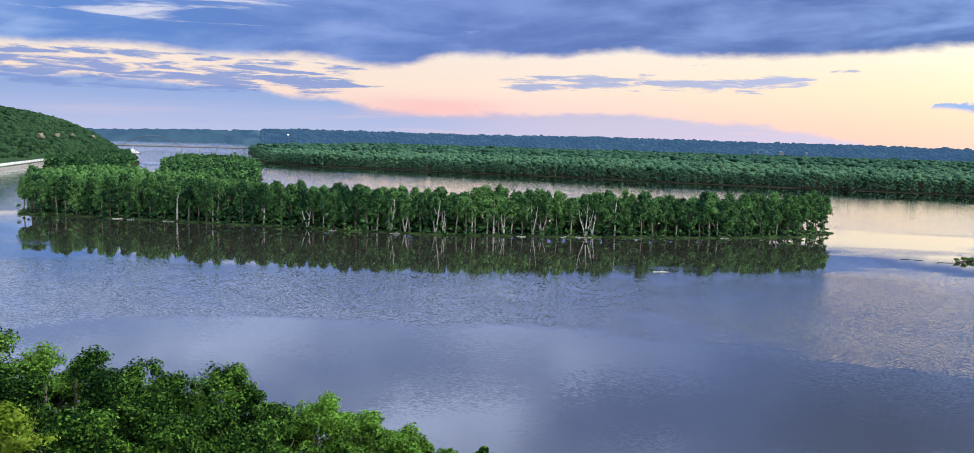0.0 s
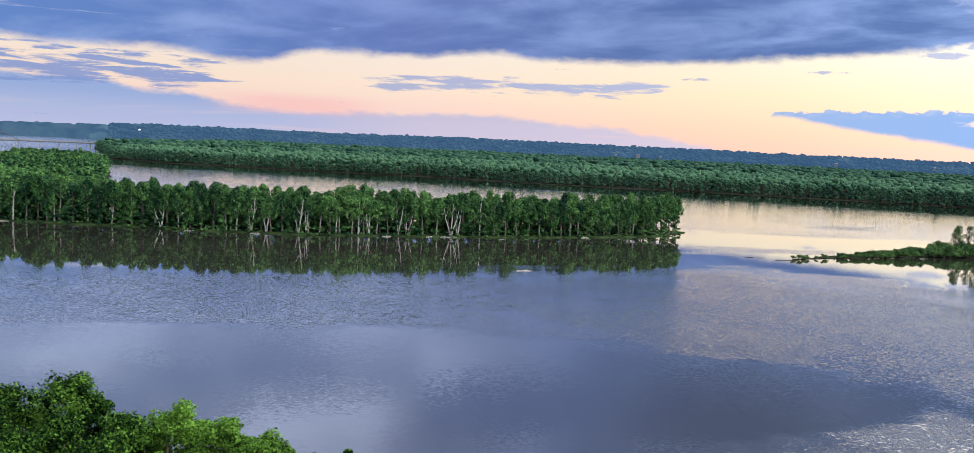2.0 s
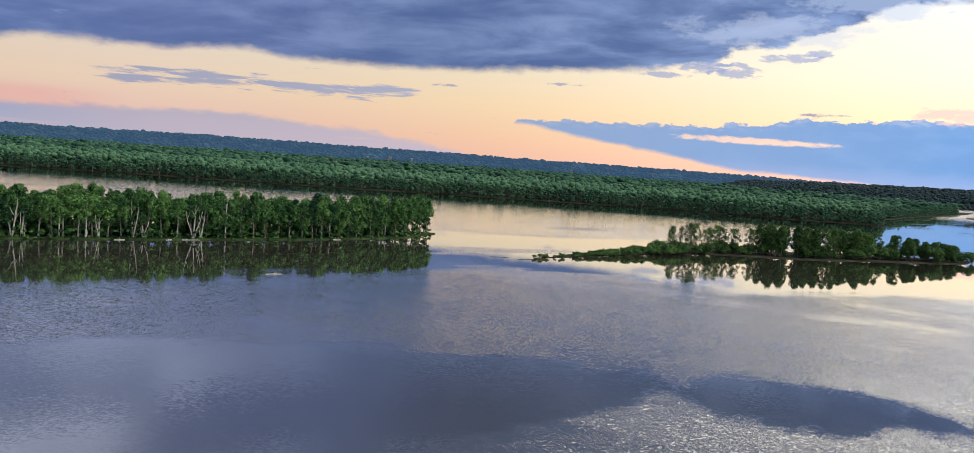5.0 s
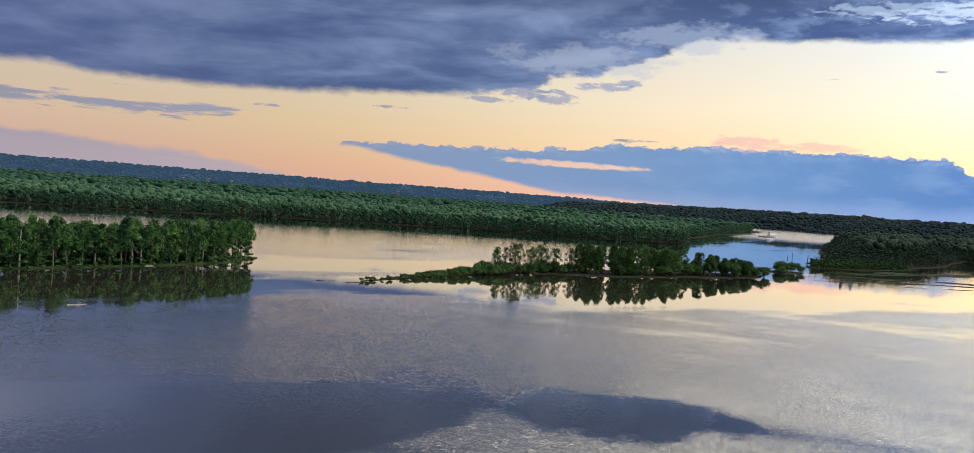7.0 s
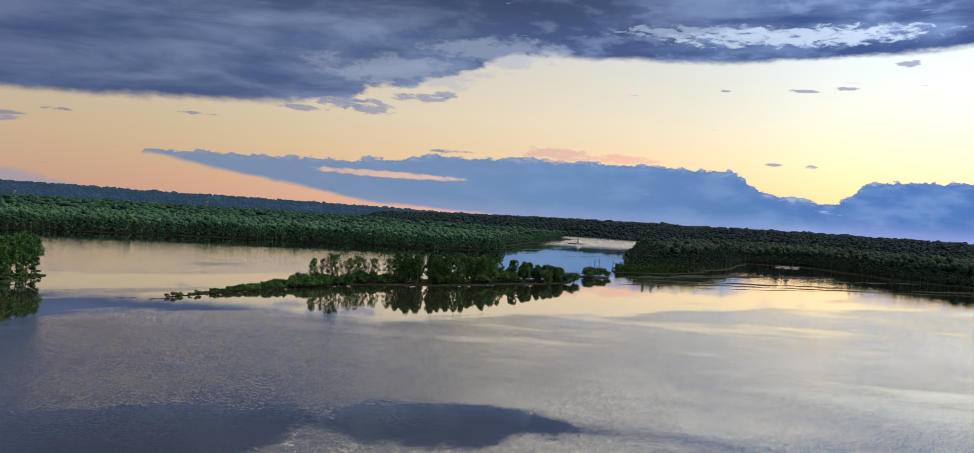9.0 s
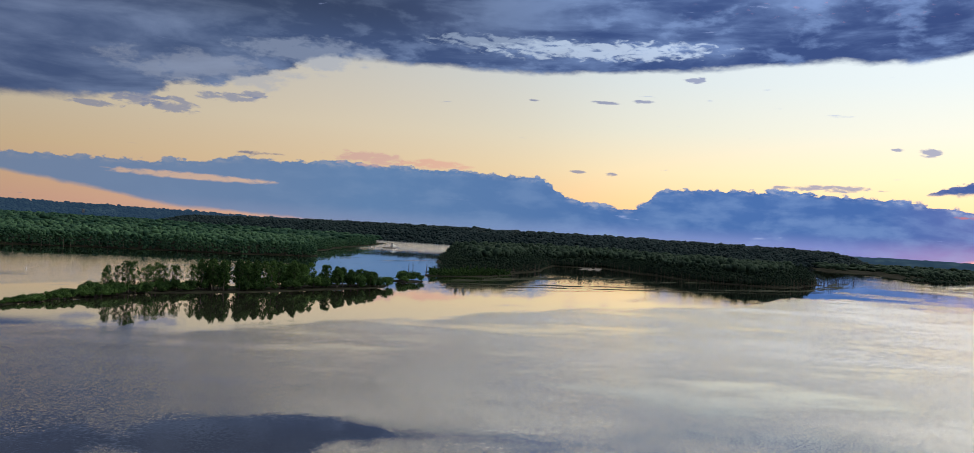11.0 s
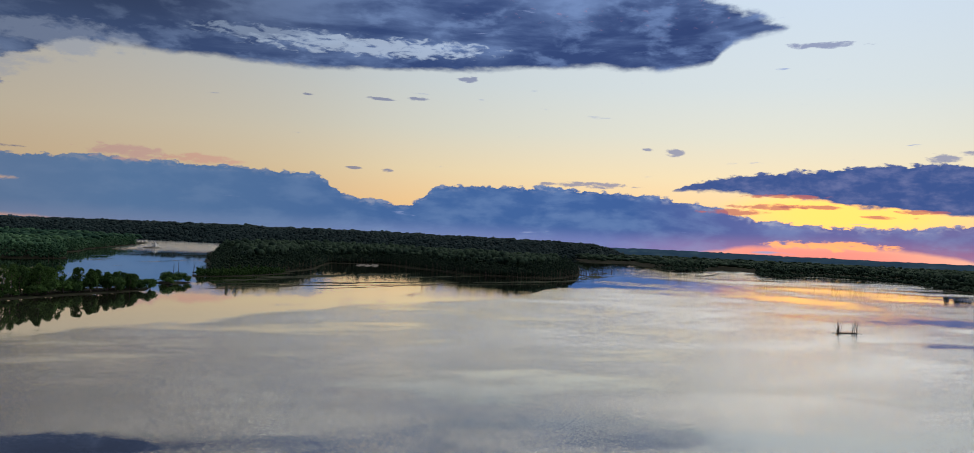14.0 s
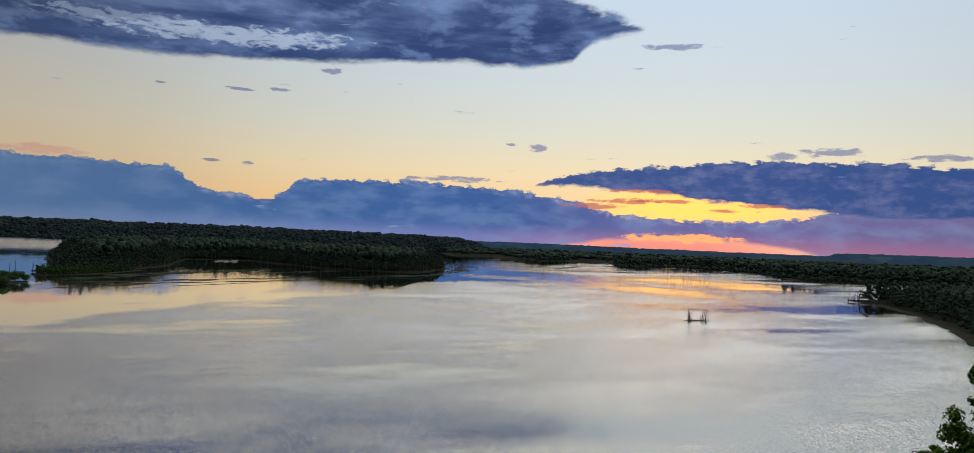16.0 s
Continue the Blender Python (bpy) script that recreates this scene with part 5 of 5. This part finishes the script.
# tied-arch road bridge
def bridge():
    a, b = Vector(polar(25.6, 2450, 0)), Vector(polar(16.0, 2450, 0))
    turn = math.degrees(math.atan2(b.y - a.y, b.x - a.x))
    length = (b - a).length
    base = thing("river_bridge", pose(a.x, a.y, 0, 0, 0, turn), "long steel arch road bridge across the river", "bridge")
    box_part("deck", (-60, -6, 12.6), (length + 40, 6, 14.2), M_CONCRETE, base, "concrete road deck", 0.2)
    for y in (-5.6, 5.6):
        box_part("girder", (-60, y - 0.4, 10.2), (length + 40, y + 0.4, 12.6), M_STEEL, base, "steel girder")
        box_part("parapet", (-60, y - 0.2, 14.2), (length + 40, y + 0.2, 15.3), M_CONCRETE, base)
    s0, s1 = length * 0.21, length * 0.575
    for y in (-6.4, 6.4):
        pts = []
        for i in range(17):
            f = i / 16
            pts.append((s0 + (s1 - s0) * f, y, 13.0 + 27.0 * (1 - (2 * f - 1) ** 2)))
        arch = tube_part("arch", pts, [1.1] * 17, M_STEEL, base, 6, "steel arch rib")
        for i in range(2, 15):
            p = pts[i]
            tube_part("hanger", [(p[0], y, 13.0), p], [0.16, 0.16], M_STEEL, arch, 5)
    for i in range(4, 13):
        p = pts[i]
        tube_part("strut", [(p[0], -6.4, p[2]), (p[0], 6.4, p[2])], [0.45, 0.45], M_STEEL, base, 5)
    for f in (0.02, 0.1, 0.21, 0.575, 0.69, 0.8, 0.9, 0.98):
        pier = box_part("pier", (length * f - 1.6, -4.5, -2), (length * f + 1.6, 4.5, 10.2), M_CONCRETE, base, "concrete pier", 0.4)
        box_part("pier_cap", (length * f - 2.0, -6.6, 8.6), (length * f + 2.0, 6.6, 10.15), M_CONCRETE, pier, "", 0.2)


bridge()


# railway along the foot of the upstream bluff
TRACK = [Vector((-560, 855, 0)), Vector((-583, 985, 0)), Vector((-640, 1185, 0)), Vector((-735, 1500, 0)), Vector((-812, 1765, 0))]
pts = []
for a, b in zip(TRACK, TRACK[1:]):
    k = int((b - a).length / 20)
    pts += [a + (b - a) * i / k for i in range(k)]
pts.append(TRACK[-1])
verts, faces = [], []
for i, p in enumerate(pts):
    d = (pts[min(i + 1, len(pts) - 1)] - pts[max(i - 1, 0)]).normalized()
    s = Vector((d.y, -d.x, 0))
    for off, z in ((11, -1.5), (4, 3.0), (-4, 3.0), (-16, 3.2)):
        verts.append(tuple(p + s * off + Vector((0, 0, z))))
for i in range(len(pts) - 1):
    for k in range(3):
        faces.append((i * 4 + k, i * 4 + k + 1, i * 4 + k + 5, i * 4 + k + 4))
tagged(mesh_object("ground_embankment", verts, faces, M_BALLAST), "grey stone railway embankment along the river", "embankment", kind="structure")


def freight_car():
    base = thing("freight_car", None, "pale covered freight car on the riverside track", "rail car", "freight train")
    bm = bmesh.new()
    slab(bm, (-7.6, -1.5, 1.2), (7.6, 1.5, 4.4), 0.25)
    part("body", bm, M_CARGO, base)
    box_part("frame", (-8.0, -1.2, 0.85), (8.0, 1.2, 1.2), M_HULL, base)
    box_part("roof_hatch", (-6.5, -0.5, 4.4), (6.5, 0.5, 4.65), M_STEEL, base, "", 0.05)
    for x in (-6.6, -4.8, 4.8, 6.6):
        for y in (-0.75, 0.75):
            bm = bmesh.new()
            bmesh.ops.create_cone(bm, cap_ends=True, segments=10, radius1=0.45, radius2=0.45, depth=0.14, matrix=Matrix.Translation((x, y, 0.45)) @ Matrix.Rotation(math.pi / 2, 4, "X"))
            part("wheel", bm, M_HULL, base)
    return base


car = freight_car()
first_car = True
for a, b in zip(TRACK, TRACK[1:]):
    d = (b - a).normalized()
    length = (b - a).length
    s = 9.0
    while s < length - 8 and (a + d * s).y < 1300:
        p = a + d * s
        m = pose(p.x, p.y, 3.0, 0, 0, math.degrees(math.atan2(d.y, d.x)))
        if first_car:
            car.matrix_basis, first_car = m, False
        else:
            copy_thing(car, m)
        s += 17.2


# limestone outcrops on the upstream bluff
rng = np.random.default_rng(95)
for az, dist, z, w, h in ((28.1, 1452, 40, 7, 9), (27.2, 1612, 40, 5, 8), (26.4, 1800, 40, 6, 7), (25.25, 2085, 34, 7, 12)):
    v, f = ICO2
    v = v * (1 + rng.normal(0, 0.3, (42, 1))) * [w * 0.75, w * 0.75, h * 0.45] + np.array([0, 0, -1.0]) * (np.abs(v[:, :1]) > 0.5)
    o = tagged(mesh_object("rock_outcrop", v, f, M_ROCK), "bare tan limestone outcrop on the wooded bluff", "rock", "outcrops")
    o.matrix_basis = pose(*polar(az, dist, z))

# far signs of people: a water tower, farm sheds
tower = thing("water_tower", pose(*polar(13.4, 4000, 0)), "white water tower on the far shore", "water tower")
tube_part("column", [(0, 0, 0), (0, 0, 50)], [1.6, 1.2], M_STEEL, tower, 10)
bm = bmesh.new()
bmesh.ops.create_uvsphere(bm, u_segments=16, v_segments=8, radius=6.0, matrix=Matrix.Translation((0, 0, 54)) @ Matrix.Diagonal((1, 1, 0.8, 1)))
part("tank", bm, M_CABIN, tower)


def shed(place, length, width, height, label):
    base = thing("farm_shed", place, label, "building", "far sheds")
    box_part("wall", (-length / 2, -width / 2, -12), (length / 2, width / 2, height), M_CONCRETE, base, "", 0.1)
    bm = bmesh.new()
    r = [bm.verts.new(p) for p in ((-length / 2 - 1, -width / 2 - 1, height), (length / 2 + 1, -width / 2 - 1, height), (length / 2 + 1, width / 2 + 1, height), (-length / 2 - 1, width / 2 + 1, height), (-length / 2 - 1, 0, height + width * 0.3), (length / 2 + 1, 0, height + width * 0.3))]
    for q in ((0, 1, 5, 4), (2, 3, 4, 5), (0, 4, 3), (1, 2, 5), (0, 3, 2, 1)):
        bm.faces.new([r[i] for i in q])
    part("roof", bm, M_ROOF, base, "grey pitched roof")


for az, dist, z, l in ((-19.5, 4230, 40, 40), (-21.0, 4250, 38, 22), (-18.0, 4240, 36, 18), (-32.0, 4240, 42, 26), (-37.5, 4250, 46, 20), (-44, 4250, 44, 24)):
    shed(pose(*polar(az, dist, z), 0, 0, az + 8), l * 0.5, 7, 3.5, "small grey farm shed on the far hills")

# channel marker
marker = thing("channel_marker", pose(*polar(-34.6, 780, 0)), "small white channel marker in the river", "buoy")
tube_part("float", [(0, 0, -0.5), (0, 0, 0.7), (0, 0, 1.1)], [0.6, 0.6, 0.25], M_CABIN, marker, 8)
tube_part("post", [(0, 0, 1.0), (0, 0, 2.2)], [0.16, 0.12], M_CABIN, marker, 6)


# driftwood along the island's waterline and a log afloat
rng = np.random.default_rng(97)


def log(place, length, radius, label, group):
    base = thing("driftwood_log", place, label, "driftwood", group)
    tube_part("stem", [(-length / 2, 0, 0), (0, rng.uniform(-0.4, 0.4), 0.15), (length / 2, 0, 0.05)], [radius, radius * 0.9, radius * 0.5], M_DEADWOOD, base, 7)
    for i in range(2):
        s = rng.uniform(-0.3, 0.4) * length
        tube_part("branch", [(s, 0, 0.1), (s + 0.8, rng.uniform(-1, 1), rng.uniform(0.5, 1.6))], [radius * 0.45, radius * 0.15], M_DEADWOOD, base, 5)
    return base


for i in range(11):
    f = rng.uniform(0.05, 0.95) * 9
    k = int(f)
    (x1, y1), (x2, y2) = ISLAND[k], ISLAND[k + 1]
    px, py = x1 + (x2 - x1) * (f - k), y1 + (y2 - y1) * (f - k)
    log(pose(px, py - 2.2, 0.12, 0, 0, rng.uniform(-25, 25)), rng.uniform(3, 7), rng.uniform(0.14, 0.24), "pale weathered log washed up on the island shore", "driftwood of the island")
log(pose(74, 342, 0.02, 0, 0, 8), 7.0, 0.25, "pale log drifting on open water", "drifting logs")
